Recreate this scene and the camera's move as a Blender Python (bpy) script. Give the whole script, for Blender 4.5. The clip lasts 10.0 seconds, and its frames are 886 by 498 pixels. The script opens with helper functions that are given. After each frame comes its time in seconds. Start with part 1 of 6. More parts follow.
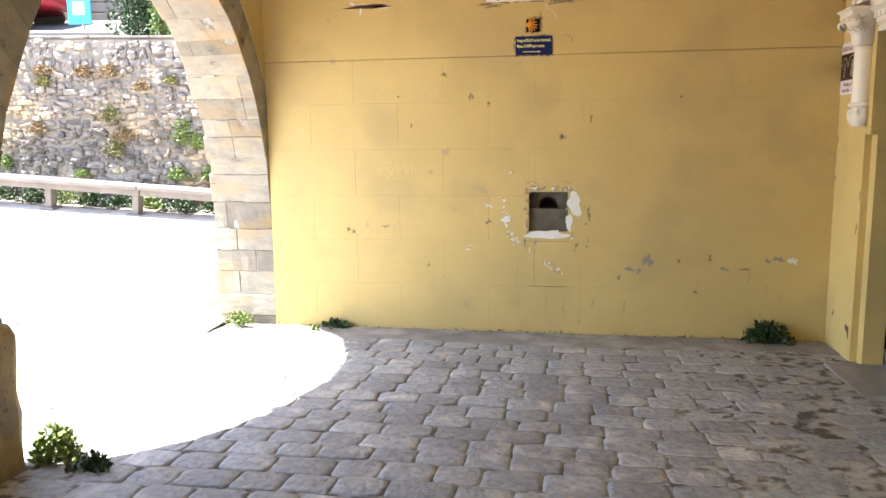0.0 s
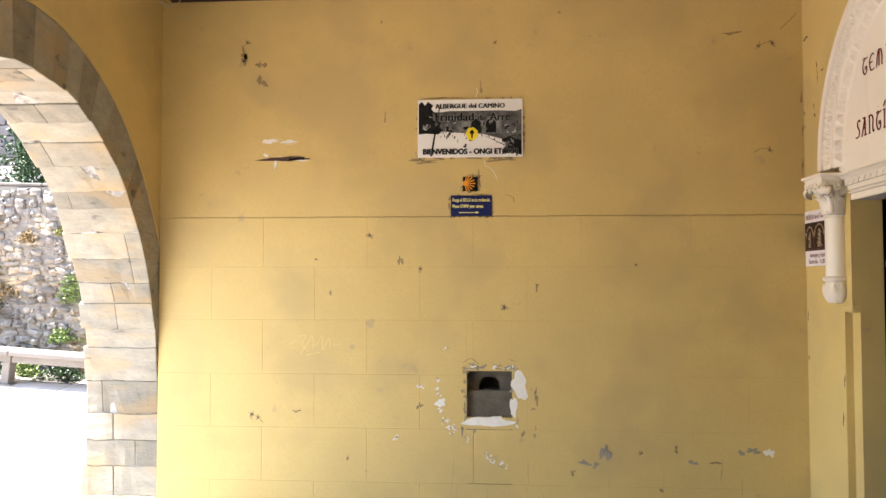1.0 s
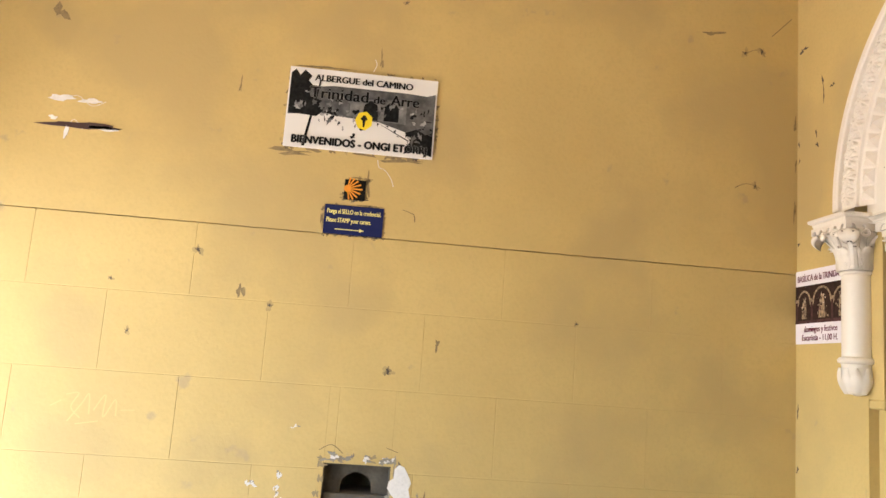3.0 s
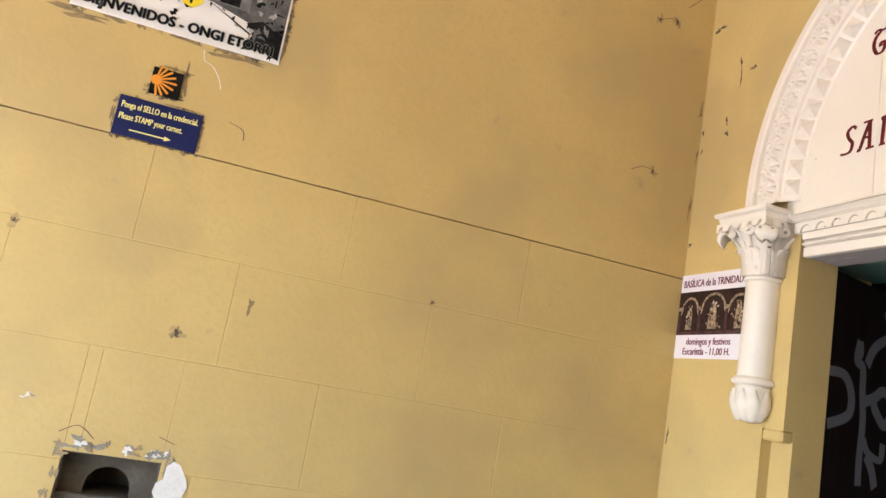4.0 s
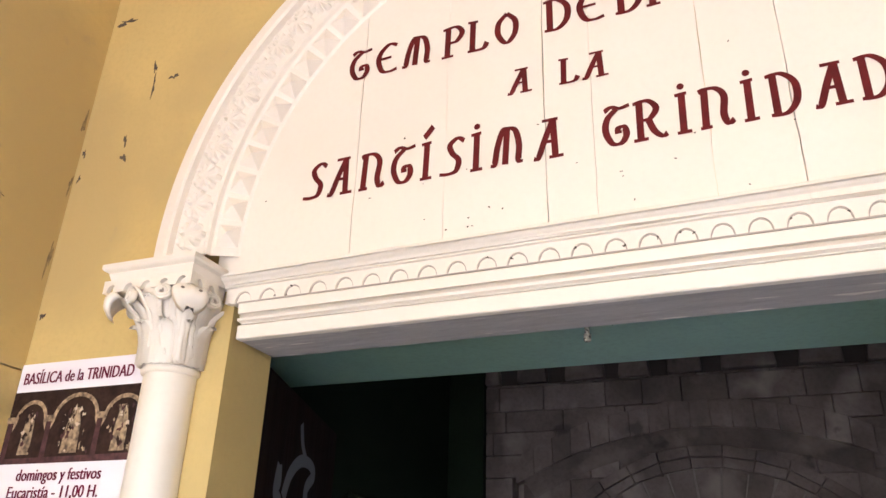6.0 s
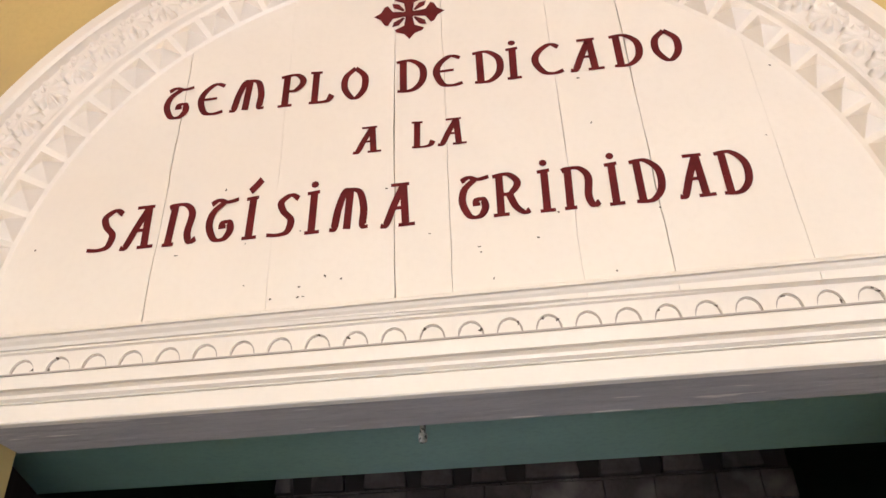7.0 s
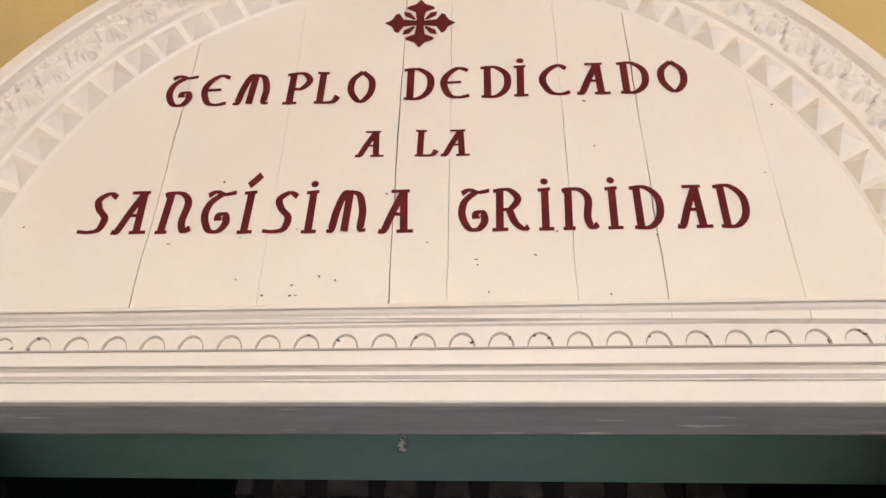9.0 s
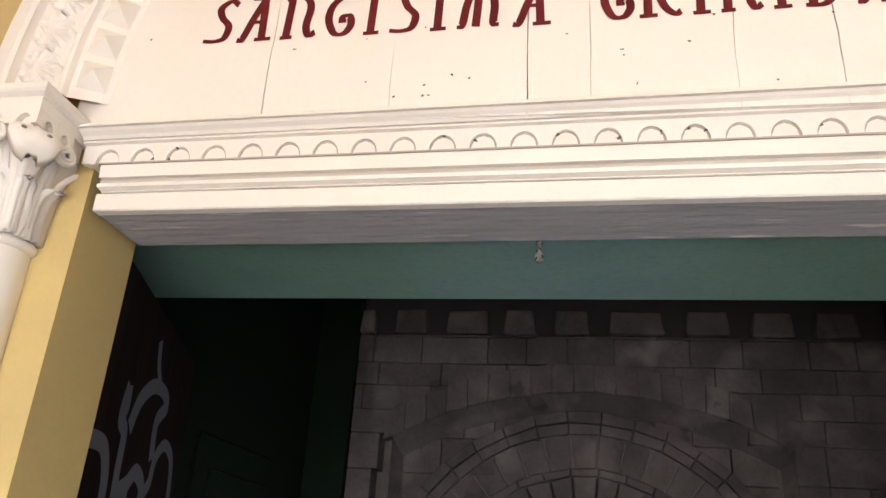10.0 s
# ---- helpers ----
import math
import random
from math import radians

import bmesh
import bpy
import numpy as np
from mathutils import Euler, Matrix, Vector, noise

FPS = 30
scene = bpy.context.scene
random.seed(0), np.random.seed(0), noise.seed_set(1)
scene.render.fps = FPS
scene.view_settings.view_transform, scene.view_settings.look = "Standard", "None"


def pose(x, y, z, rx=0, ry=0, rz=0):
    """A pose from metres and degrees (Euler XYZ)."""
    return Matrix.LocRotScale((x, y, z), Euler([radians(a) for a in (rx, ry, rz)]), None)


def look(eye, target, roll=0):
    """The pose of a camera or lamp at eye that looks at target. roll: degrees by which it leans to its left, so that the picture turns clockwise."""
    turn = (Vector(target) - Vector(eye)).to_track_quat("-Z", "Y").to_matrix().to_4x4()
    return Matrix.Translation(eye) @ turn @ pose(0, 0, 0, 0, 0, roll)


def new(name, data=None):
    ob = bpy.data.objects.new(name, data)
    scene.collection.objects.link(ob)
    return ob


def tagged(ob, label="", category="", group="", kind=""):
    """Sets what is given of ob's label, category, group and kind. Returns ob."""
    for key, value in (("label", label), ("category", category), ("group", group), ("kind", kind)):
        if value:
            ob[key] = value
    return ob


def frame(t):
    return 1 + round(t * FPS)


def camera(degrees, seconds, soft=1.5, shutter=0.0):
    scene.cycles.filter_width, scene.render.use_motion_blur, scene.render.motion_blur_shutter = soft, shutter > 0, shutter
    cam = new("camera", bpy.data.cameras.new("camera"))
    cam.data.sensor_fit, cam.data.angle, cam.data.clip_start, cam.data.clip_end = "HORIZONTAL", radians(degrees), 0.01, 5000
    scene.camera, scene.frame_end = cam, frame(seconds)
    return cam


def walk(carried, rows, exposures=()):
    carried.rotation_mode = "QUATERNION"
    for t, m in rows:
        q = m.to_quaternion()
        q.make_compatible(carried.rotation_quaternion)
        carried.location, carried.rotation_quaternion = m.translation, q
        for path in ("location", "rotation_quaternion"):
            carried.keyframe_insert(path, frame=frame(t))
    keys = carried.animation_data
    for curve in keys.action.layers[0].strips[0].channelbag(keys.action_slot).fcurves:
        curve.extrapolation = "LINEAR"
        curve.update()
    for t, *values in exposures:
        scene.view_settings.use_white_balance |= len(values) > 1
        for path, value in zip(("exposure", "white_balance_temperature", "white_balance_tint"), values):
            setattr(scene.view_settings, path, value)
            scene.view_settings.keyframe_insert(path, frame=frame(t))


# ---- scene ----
cam = camera(59.6, 10.0)
PATH = [
    (0, (0.344, 0.272, 1.623), (0.0, 2.218, 1.32), -0.7),
    (0.5, (0.141, 0.751, 1.703), (-0.103, 2.729, 1.541), 0.4),
    (1, (0.151, 1.229, 1.766), (0.008, 3.223, 1.846), -0.0),
    (1.5, (0.068, 1.711, 1.7), (0.029, 3.698, 1.925), 0.1),
    (2, (0.08, 2.183, 1.654), (0.089, 4.168, 1.897), 0.5),
    (2.2, (0.094, 2.365, 1.616), (0.129, 4.345, 1.894), 0.8),
    (3.3, (0.073, 3.292, 1.595), (0.328, 5.25, 1.914), 6.2),
    (3.5, (0.09, 3.47, 1.553), (0.421, 5.411, 1.903), 7.4),
    (4, (0.161, 3.988, 1.506), (0.772, 5.857, 1.871), 10.2),
    (4.5, (0.288, 4.429, 1.527), (1.234, 6.14, 1.946), 10.5),
    (5, (0.467, 4.75, 1.566), (1.729, 6.218, 2.069), 8.9),
    (5.5, (0.548, 5.012, 1.597), (2.088, 6.112, 2.245), 5.6),
    (6, (0.792, 5.119, 1.66), (2.476, 5.806, 2.492), 1.9),
    (6.2, (0.864, 5.15, 1.672), (2.57, 5.678, 2.573), 0.4),
    (7.3, (1.042, 5.31, 1.737), (2.711, 5.382, 2.837), -2.1),
    (7.5, (1.025, 5.305, 1.731), (2.681, 5.353, 2.851), -1.8),
    (8, (0.991, 5.332, 1.733), (2.634, 5.359, 2.873), -0.9),
    (8.5, (0.997, 5.334, 1.732), (2.643, 5.369, 2.867), 0.1),
    (9, (1.031, 5.339, 1.723), (2.703, 5.408, 2.82), 1.2),
    (9.5, (1.062, 5.362, 1.713), (2.795, 5.522, 2.698), 2.6),
    (10, (1.153, 5.417, 1.651), (2.966, 5.751, 2.427), 3.7),
]
walk(cam, [(t, look(eye, target, roll)) for t, eye, target, roll in PATH],
     exposures=[(0.0, 3.40, 6650, 10.3), (0.5, 3.37, 6800, 10.6), (1.5, 3.50, 6550, 10.2), (2.2, 3.72, 6550, 10.2), (3.5, 3.82, 6350, 10.5), (4.5, 4.0, 5750, 11.2), (5.0, 4.1, 5800, 12), (6.0, 4.06, 5900, 13.0), (7.5, 3.72, 6000, 10.8), (9.0, 3.65, 5950, 10.2), (9.5, 3.69, 5900, 10), (10.0, 3.98, 5900, 10.5)])

# ---- world, sun ----
SUN_WAY = Vector((1.66, 0.11, -3.18)).normalized()
world = bpy.data.worlds.new("world")
scene.world = world
world.use_nodes = True
sky = world.node_tree.nodes.new("ShaderNodeTexSky")
sky.sky_type, sky.sun_disc = "NISHITA", False
sky.sun_elevation = math.asin(-SUN_WAY.z)
sky.sun_rotation = math.atan2(-SUN_WAY.x, -SUN_WAY.y)
bg = world.node_tree.nodes["Background"]
world.node_tree.links.new(sky.outputs[0], bg.inputs[0])
bg.inputs[1].default_value = 0.12
sun = new("sun", bpy.data.lights.new("sun", "SUN"))
sun.data.energy, sun.data.angle, sun.data.color = 3.4, radians(0.5), (1.0, 0.95, 0.87)
sun.matrix_world = look((-8, -2, 16), Vector((-8, -2, 16)) + SUN_WAY)


# ---- materials ----
def material(name, base, base2=None, rough=0.7, scale=3.0, fine=60.0, bump=0.15, fine_bump=0.1, stain=None, stain_scale=1.2,
             stain_at=0.62, metal=0.0, per_piece=0.0, stretch=(1, 1, 1), spots=None, spot_scale=9.0, spot_at=0.72, detail=6.0, grain=0.72, gloss=0.5):
    """A surface with two colours mixed by a broad noise, stains of a third, spots of a fourth, and relief at two sizes."""
    m = bpy.data.materials.new(name)
    m.use_nodes = True
    nt = m.node_tree
    n, l = nt.nodes, nt.links
    b = n["Principled BSDF"]
    b.inputs["Roughness"].default_value, b.inputs["Metallic"].default_value = rough, metal
    b.inputs["Specular IOR Level"].default_value = gloss
    base2 = base2 or tuple(c * 0.8 for c in base)
    geo = n.new("ShaderNodeNewGeometry")
    mp = n.new("ShaderNodeMapping")
    mp.inputs["Scale"].default_value = stretch
    l.new(geo.outputs["Position"], mp.inputs[0])

    def noise_at(sc, det):
        t = n.new("ShaderNodeTexNoise")
        t.inputs["Scale"].default_value, t.inputs["Detail"].default_value = sc, det
        l.new(mp.outputs[0], t.inputs["Vector"])
        return t.outputs["Fac"]

    def ramp(src, a, c):
        r = n.new("ShaderNodeMapRange")
        r.inputs["From Min"].default_value, r.inputs["From Max"].default_value = a, c
        l.new(src, r.inputs["Value"])
        return r.outputs[0]

    def mixed(fac, a, c):
        x = n.new("ShaderNodeMix")
        x.data_type = "RGBA"
        l.new(fac, x.inputs[0])
        for sock, v in ((x.inputs[6], a), (x.inputs[7], c)):
            if isinstance(v, tuple):
                sock.default_value = (*v, 1)
            else:
                l.new(v, sock)
        return x.outputs[2]

    broad, small = noise_at(scale, detail), noise_at(fine, 4)
    col = mixed(ramp(broad, 0.3, 0.7), base, base2)
    col = mixed(ramp(small, 0.45, 1.25), col, tuple(c * grain for c in base2))
    if stain:
        col = mixed(ramp(noise_at(stain_scale, 7), stain_at, stain_at + 0.14), col, stain)
    if spots:
        col = mixed(ramp(noise_at(spot_scale, 5), spot_at, spot_at + 0.05), col, spots)
    if per_piece:
        info = n.new("ShaderNodeObjectInfo")
        hsv = n.new("ShaderNodeHueSaturation")
        l.new(ramp(info.outputs["Random"], 0, 1), hsv.inputs["Value"])
        hsv.inputs["Value"].links[0].from_node.inputs["To Min"].default_value = 1 - per_piece
        hsv.inputs["Value"].links[0].from_node.inputs["To Max"].default_value = 1 + per_piece
        l.new(col, hsv.inputs["Color"])
        col = hsv.outputs[0]
    l.new(col, b.inputs["Base Color"])
    b1, b2 = n.new("ShaderNodeBump"), n.new("ShaderNodeBump")
    b1.inputs["Strength"].default_value, b1.inputs["Distance"].default_value = bump, 0.02
    b2.inputs["Strength"].default_value, b2.inputs["Distance"].default_value = fine_bump, 0.004
    l.new(broad, b1.inputs["Height"])
    l.new(small, b2.inputs["Height"])
    l.new(b1.outputs[0], b2.inputs["Normal"])
    l.new(b2.outputs[0], b.inputs["Normal"])
    return m


def plain(name, base, rough=0.6, metal=0.0, gloss=0.5):
    m = bpy.data.materials.new(name)
    m.use_nodes = True
    b = m.node_tree.nodes["Principled BSDF"]
    b.inputs["Base Color"].default_value, b.inputs["Roughness"].default_value, b.inputs["Metallic"].default_value = (*base, 1), rough, metal
    b.inputs["Specular IOR Level"].default_value = gloss
    return m


YELLOW = material("yellow_plaster", (0.625, 0.462, 0.178), (0.560, 0.410, 0.155), 0.72, 1.7, 55, 0.42, 0.26, stain=(0.51, 0.378, 0.155), stain_scale=1.5, stain_at=0.50, grain=0.9, spots=(0.46, 0.345, 0.165), spot_scale=6, spot_at=0.68, detail=4.0)
WORN_YELLOW = material("worn_yellow_plaster", (0.40, 0.30, 0.15), (0.27, 0.22, 0.14), 0.85, 5, 60, 0.6, 0.5, stain=(0.22, 0.19, 0.15), stain_scale=6, stain_at=0.48, spots=(0.14, 0.12, 0.10), spot_scale=16, spot_at=0.64)
LIMEWASH = material("limewash", (0.78, 0.66, 0.46), (0.70, 0.59, 0.41), 0.85, 2, 60, 0.2, 0.2)
STONE = material("arch_stone", (0.33, 0.295, 0.23), (0.235, 0.215, 0.175), 0.88, 9, 60, 0.8, 0.5, stain=(0.34, 0.255, 0.15), stain_scale=2.4, stain_at=0.50, per_piece=0.25, spots=(0.15, 0.13, 0.11), spot_scale=9, spot_at=0.66, stretch=(0.6, 1, 1.6))
COBBLE = material("cobble_stone", (0.365, 0.375, 0.405), (0.225, 0.23, 0.25), 0.52, 22, 110, 0.9, 0.8, stain=(0.48, 0.465, 0.45), stain_scale=5, stain_at=0.56, per_piece=0.22, spots=(0.12, 0.115, 0.11), spot_scale=20, spot_at=0.70)
MORTAR = material("mortar", (0.44, 0.425, 0.40), (0.29, 0.28, 0.265), 0.95, 7, 60, 0.6, 0.6, stain=(0.09, 0.080, 0.07), stain_scale=11, stain_at=0.47)
PAVING = material("paving_stone", (0.55, 0.485, 0.44), (0.47, 0.415, 0.38), 0.8, 2, 60, 0.1, 0.15, per_piece=0.14)
PAVING_JOINT = material("paving_joint", (0.085, 0.075, 0.068), (0.06, 0.054, 0.05), 0.95, 5, 60, 0.2, 0.3)
CREAM = material("cream_paint", (0.80, 0.735, 0.645), (0.775, 0.70, 0.605), 0.45, 3, 60, 0.03, 0.05, spots=(0.22, 0.17, 0.13), spot_scale=22, spot_at=0.79, grain=0.96)
GREEN = material("green_paint", (0.205, 0.325, 0.24), (0.165, 0.265, 0.20), 0.45, 4, 60, 0.08, 0.06)
# Vestibule green taken near black: the dim interior is in the colour.
SHADED_GREEN = material("shaded_green_paint", (0.006, 0.014, 0.006), (0.005, 0.010, 0.0045), 0.8, 4, 60, 0.08, 0.06, gloss=0.15)
OXBLOOD = material("oxblood_paint", (0.135, 0.011, 0.012), (0.085, 0.007, 0.008), 0.6, 20, 90, 0.05, 0.05, gloss=0.2)
BROWN = material("brown_timber", (0.085, 0.038, 0.032), (0.06, 0.028, 0.024), 0.6, 4, 50, 0.3, 0.2, stretch=(0.3, 3, 3))
PORTAL_STONE = material("portal_stone", (0.142, 0.118, 0.108), (0.082, 0.069, 0.064), 0.9, 5, 45, 0.7, 0.5, gloss=0.2, per_piece=0.20, stain=(0.185, 0.158, 0.14), stain_scale=3.5, stain_at=0.54, spots=(0.06, 0.052, 0.05), spot_scale=4.5, spot_at=0.67)
RUBBLE = material("rubble_stone", (0.20, 0.175, 0.152), (0.105, 0.094, 0.086), 0.9, 7, 50, 0.5, 0.4, stain=(0.33, 0.255, 0.165), stain_scale=1.0, stain_at=0.5, per_piece=0.45, spots=(0.30, 0.255, 0.20), spot_scale=2.2, spot_at=0.60)
EARTH = material("earth", (0.30, 0.26, 0.21), (0.22, 0.19, 0.155), 0.95, 1.5, 40, 0.3, 0.3)
WHITE_BOARD = plain("white_board", (0.80, 0.78, 0.76), 0.4)
BLACK_PRINT = plain("black_print", (0.007, 0.007, 0.008), 0.7, 0.0, 0.08)


# ---- mesh helpers ----
BASE = {}


def mesh_of(name, bm, mat, smooth=False):
    me = bpy.data.meshes.new(name)
    bm.normal_update()
    bm.to_mesh(me)
    bm.free()
    for m in (mat if isinstance(mat, (list, tuple)) else [mat]):
        me.materials.append(m)
    if smooth:
        me.shade_smooth()
    return me


def thing(name, base, label, category, group="", kind=""):
    """An Empty at its base, to hold parts."""
    ob = tagged(new(name), label, category, group, kind)
    ob.location = base
    BASE[ob] = Vector(base)
    return ob


def whole(name, bm, mat, label, category, kind="", group="", smooth=False):
    """A thing or a piece of the setting that is one mesh, given in world coordinates."""
    ob = tagged(new(name, mesh_of(name, bm, mat, smooth)), label, category, group, kind)
    BASE[ob] = Vector((0, 0, 0))
    return ob


def part(name, bm, material_, parent, label="", smooth=False):
    """One mesh under a thing or a part, given in world coordinates."""
    bmesh.ops.translate(bm, verts=bm.verts, vec=-BASE[parent])
    ob = tagged(new(name, mesh_of(name, bm, material_, smooth)), label)
    ob.parent = parent
    BASE[ob] = BASE[parent]
    return ob


def piece(name, me, parent, m):
    """One of many alike pieces, on shared mesh data, at the world pose m."""
    ob = new(name, me)
    ob.parent = parent
    ob.matrix_local = Matrix.Translation(-BASE[parent]) @ m
    BASE[ob] = BASE[parent]
    return ob


def box(x0, x1, y0, y1, z0, z1, bevel=0.0, segments=1):
    bm = bmesh.new()
    bmesh.ops.create_cube(bm, size=1, matrix=Matrix.Translation(((x0 + x1) / 2, (y0 + y1) / 2, (z0 + z1) / 2)) @ Matrix.Diagonal((x1 - x0, y1 - y0, z1 - z0, 1)))
    if bevel:
        bmesh.ops.bevel(bm, geom=bm.edges[:], offset=bevel, segments=segments, affect="EDGES", profile=0.6)
    return bm


def join(*bms):
    out = bmesh.new()
    for b in bms:
        me = bpy.data.meshes.new("join")
        b.to_mesh(me)
        b.free()
        out.from_mesh(me)
        bpy.data.meshes.remove(me)
    return out


def loft(rings, closed=False, caps=True):
    """Faces between rings of points of equal length; closed: each ring closes on itself."""
    bm = bmesh.new()
    vs = [[bm.verts.new(p) for p in r] for r in rings]
    for a, c in zip(vs, vs[1:]):
        k = len(a)
        for i in range(k if closed else k - 1):
            bm.faces.new((a[i], a[(i + 1) % k], c[(i + 1) % k], c[i]))
    if caps and closed:
        bm.faces.new(vs[0][::-1])
        bm.faces.new(vs[-1])
    bmesh.ops.recalc_face_normals(bm, faces=bm.faces[:])
    return bm


def lathe(cx, cy, profile, n=20, start=0.0, sweep=360.0):
    """profile: (radius, z) from below to above."""
    full = abs(sweep - 360) < 1e-6
    ang = [radians(start + sweep * i / n) for i in range(n if full else n + 1)]
    return loft([[(cx + r * math.cos(a), cy + r * math.sin(a), z) for a in ang] for r, z in profile], full)


def flat(points, axis, at, thick=0.0):
    """A flat polygon from (a, b) points on the plane axis = at: for "y" the points are (x, z), for "x" they are (y, z)."""
    bm = bmesh.new()
    ps = [(p[0], at, p[1]) if axis == "y" else (at, p[0], p[1]) for p in points]
    f = bm.faces.new([bm.verts.new(p) for p in ps])
    if thick:
        got = bmesh.ops.extrude_face_region(bm, geom=[f])
        bmesh.ops.translate(bm, verts=[v for v in got["geom"] if isinstance(v, bmesh.types.BMVert)], vec=(0, thick, 0) if axis == "y" else (thick, 0, 0))
        bmesh.ops.recalc_face_normals(bm, faces=bm.faces[:])
    return bm


def stroke_points(text, k=6):
    """A smooth line through the points of a stroke."""
    p = [Vector([float(c) for c in q.split(",")]) for q in text.split()]
    if len(p) == 2:
        return p
    p = [p[0]] + p + [p[-1]]
    out = []
    for i in range(1, len(p) - 2):
        for j in range(k):
            t = j / k
            out.append(0.5 * (2 * p[i] + (p[i + 1] - p[i - 1]) * t + (2 * p[i - 1] - 5 * p[i] + 4 * p[i + 1] - p[i + 2]) * t * t + (3 * p[i] - p[i - 1] - 3 * p[i + 1] + p[i + 2]) * t ** 3))
    return out + [p[-2]]


def brush(bm, pts, place, thin, thick):
    """A brushed line, thick where it runs up and down and thin where it runs across. place: from the stroke's plane to the world."""
    left, right = [], []
    for i, q in enumerate(pts):
        d = (pts[min(i + 1, len(pts) - 1)] - pts[max(i - 1, 0)]).normalized()
        h = (thin + (thick - thin) * abs(d.y) ** 1.3) / 2
        nrm = Vector((-d.y, d.x))
        left.append(bm.verts.new(place(q + nrm * h)))
        right.append(bm.verts.new(place(q - nrm * h)))
    for i in range(len(pts) - 1):
        bm.faces.new((left[i], right[i], right[i + 1], left[i + 1]))


def floor_z(y):
    return -0.20 + 0.03 * (7.12 - y)


# ---- large structure ----
XW, XE, YN, YS, TOP = -2.5, 2.42, 7.12, -2.6, 4.03
ARCH_Y, ARCH_RY, ARCH_CZ, ARCH_RZ, RING_Y, RING_Z = 5.38, 1.763, 0.72, 2.27, 0.255, 0.36
DOOR_Y0, DOOR_Y1, DOOR_Z = 4.475, 6.39, 2.284

bm = bmesh.new()
bmesh.ops.create_grid(bm, x_segments=24, y_segments=24, size=900, matrix=Matrix.Translation((0, 0, -0.36)))
whole("ground", bm, EARTH, "bare dusty earth reaching to the horizon", "ground", "structure")


def arch_line(cy, ry, rz, n, cz=ARCH_CZ):
    return [(cy - ry * math.cos(math.pi * i / n), cz + rz * math.sin(math.pi * i / n)) for i in range(n + 1)]


def arcaded_wall(x0, x1, y0, y1, z0, z1, openings):
    """A wall between x0 and x1 along y, with arched openings (centre, half width, rise, springing) through it."""
    ys = {y0, y1}
    for cy, ry, rz, cz in openings:
        ys |= {min(max(p[0], y0), y1) for p in arch_line(cy, ry, rz, 40, cz)}
    ys = sorted(ys)

    def low(y):
        for cy, ry, rz, cz in openings:
            if abs(y - cy) < ry:
                return cz + rz * math.sqrt(max(0, 1 - ((y - cy) / ry) ** 2))
        return z0
    bm = bmesh.new()
    for a, c in zip(ys, ys[1:]):
        if c - a < 1e-5:
            continue
        mid = low((a + c) / 2)
        za, zc = (z0, z0) if mid == z0 else (max(low(a), 0.0) if low(a) != z0 else ARCH_CZ, max(low(c), 0.0) if low(c) != z0 else ARCH_CZ)
        ps = [(a, za), (c, zc), (c, z1), (a, z1)]
        fr = [bm.verts.new((x1, y, z)) for y, z in ps]
        bk = [bm.verts.new((x0, y, z)) for y, z in ps]
        bm.faces.new(fr)
        bm.faces.new(bk[::-1])
        for i in range(4):
            bm.faces.new((fr[i], bk[i], bk[(i + 1) % 4], fr[(i + 1) % 4]))
    bmesh.ops.remove_doubles(bm, verts=bm.verts, dist=1e-4)
    bmesh.ops.recalc_face_normals(bm, faces=bm.faces[:])
    return bm


# west wall, with two arches: the far one has a stone ring of its own
wall_west = whole("wall_west", arcaded_wall(-3.06, XW, YS, YN + 0.30, -0.35, 4.6, [(ARCH_Y, ARCH_RY + RING_Y, ARCH_RZ + RING_Z, ARCH_CZ), (0.85, 1.763, 2.27, ARCH_CZ)]),
                  YELLOW, "ochre yellow plastered porch wall with round stone arches", "wall", "structure")
for y0, y1 in ((2.613, ARCH_Y - ARCH_RY - RING_Y),):
    part("pier", box(-3.06, XW, y0, y1 + 0.006, -0.35, ARCH_CZ), YELLOW, wall_west)

# north wall: a body with a niche, an upper face and scored plaster blocks below
NX0, NX1, NZ0, NZ1 = -0.092, 0.250, 0.728, 1.078
wall_north = whole("wall_north", join(box(XW, NX0, YN + 0.02, YN + 0.5, -0.4, 4.6), box(NX1, XE + 0.7, YN + 0.02, YN + 0.5, -0.4, 4.6),
                                      box(NX0, NX1, YN + 0.02, YN + 0.5, -0.4, NZ0), box(NX0, NX1, YN + 0.02, YN + 0.5, NZ1, 4.6)),
                   YELLOW, "ochre yellow plastered end wall scored into large blocks", "wall", "structure")
LINE_Z = 2.254
part("joint_bed", box(XW, NX0, YN + 0.0018, YN + 0.02, -0.38, LINE_Z - 0.010), YELLOW, wall_north)
part("joint_bed", box(NX1, XE, YN + 0.0018, YN + 0.02, -0.38, LINE_Z - 0.010), YELLOW, wall_north)
part("joint_bed", box(NX0, NX1, YN + 0.0018, YN + 0.02, NZ1, LINE_Z - 0.010), YELLOW, wall_north)
part("upper_plaster", box(XW, XE, YN - 0.002, YN + 0.02, LINE_Z, 4.4), YELLOW, wall_north)

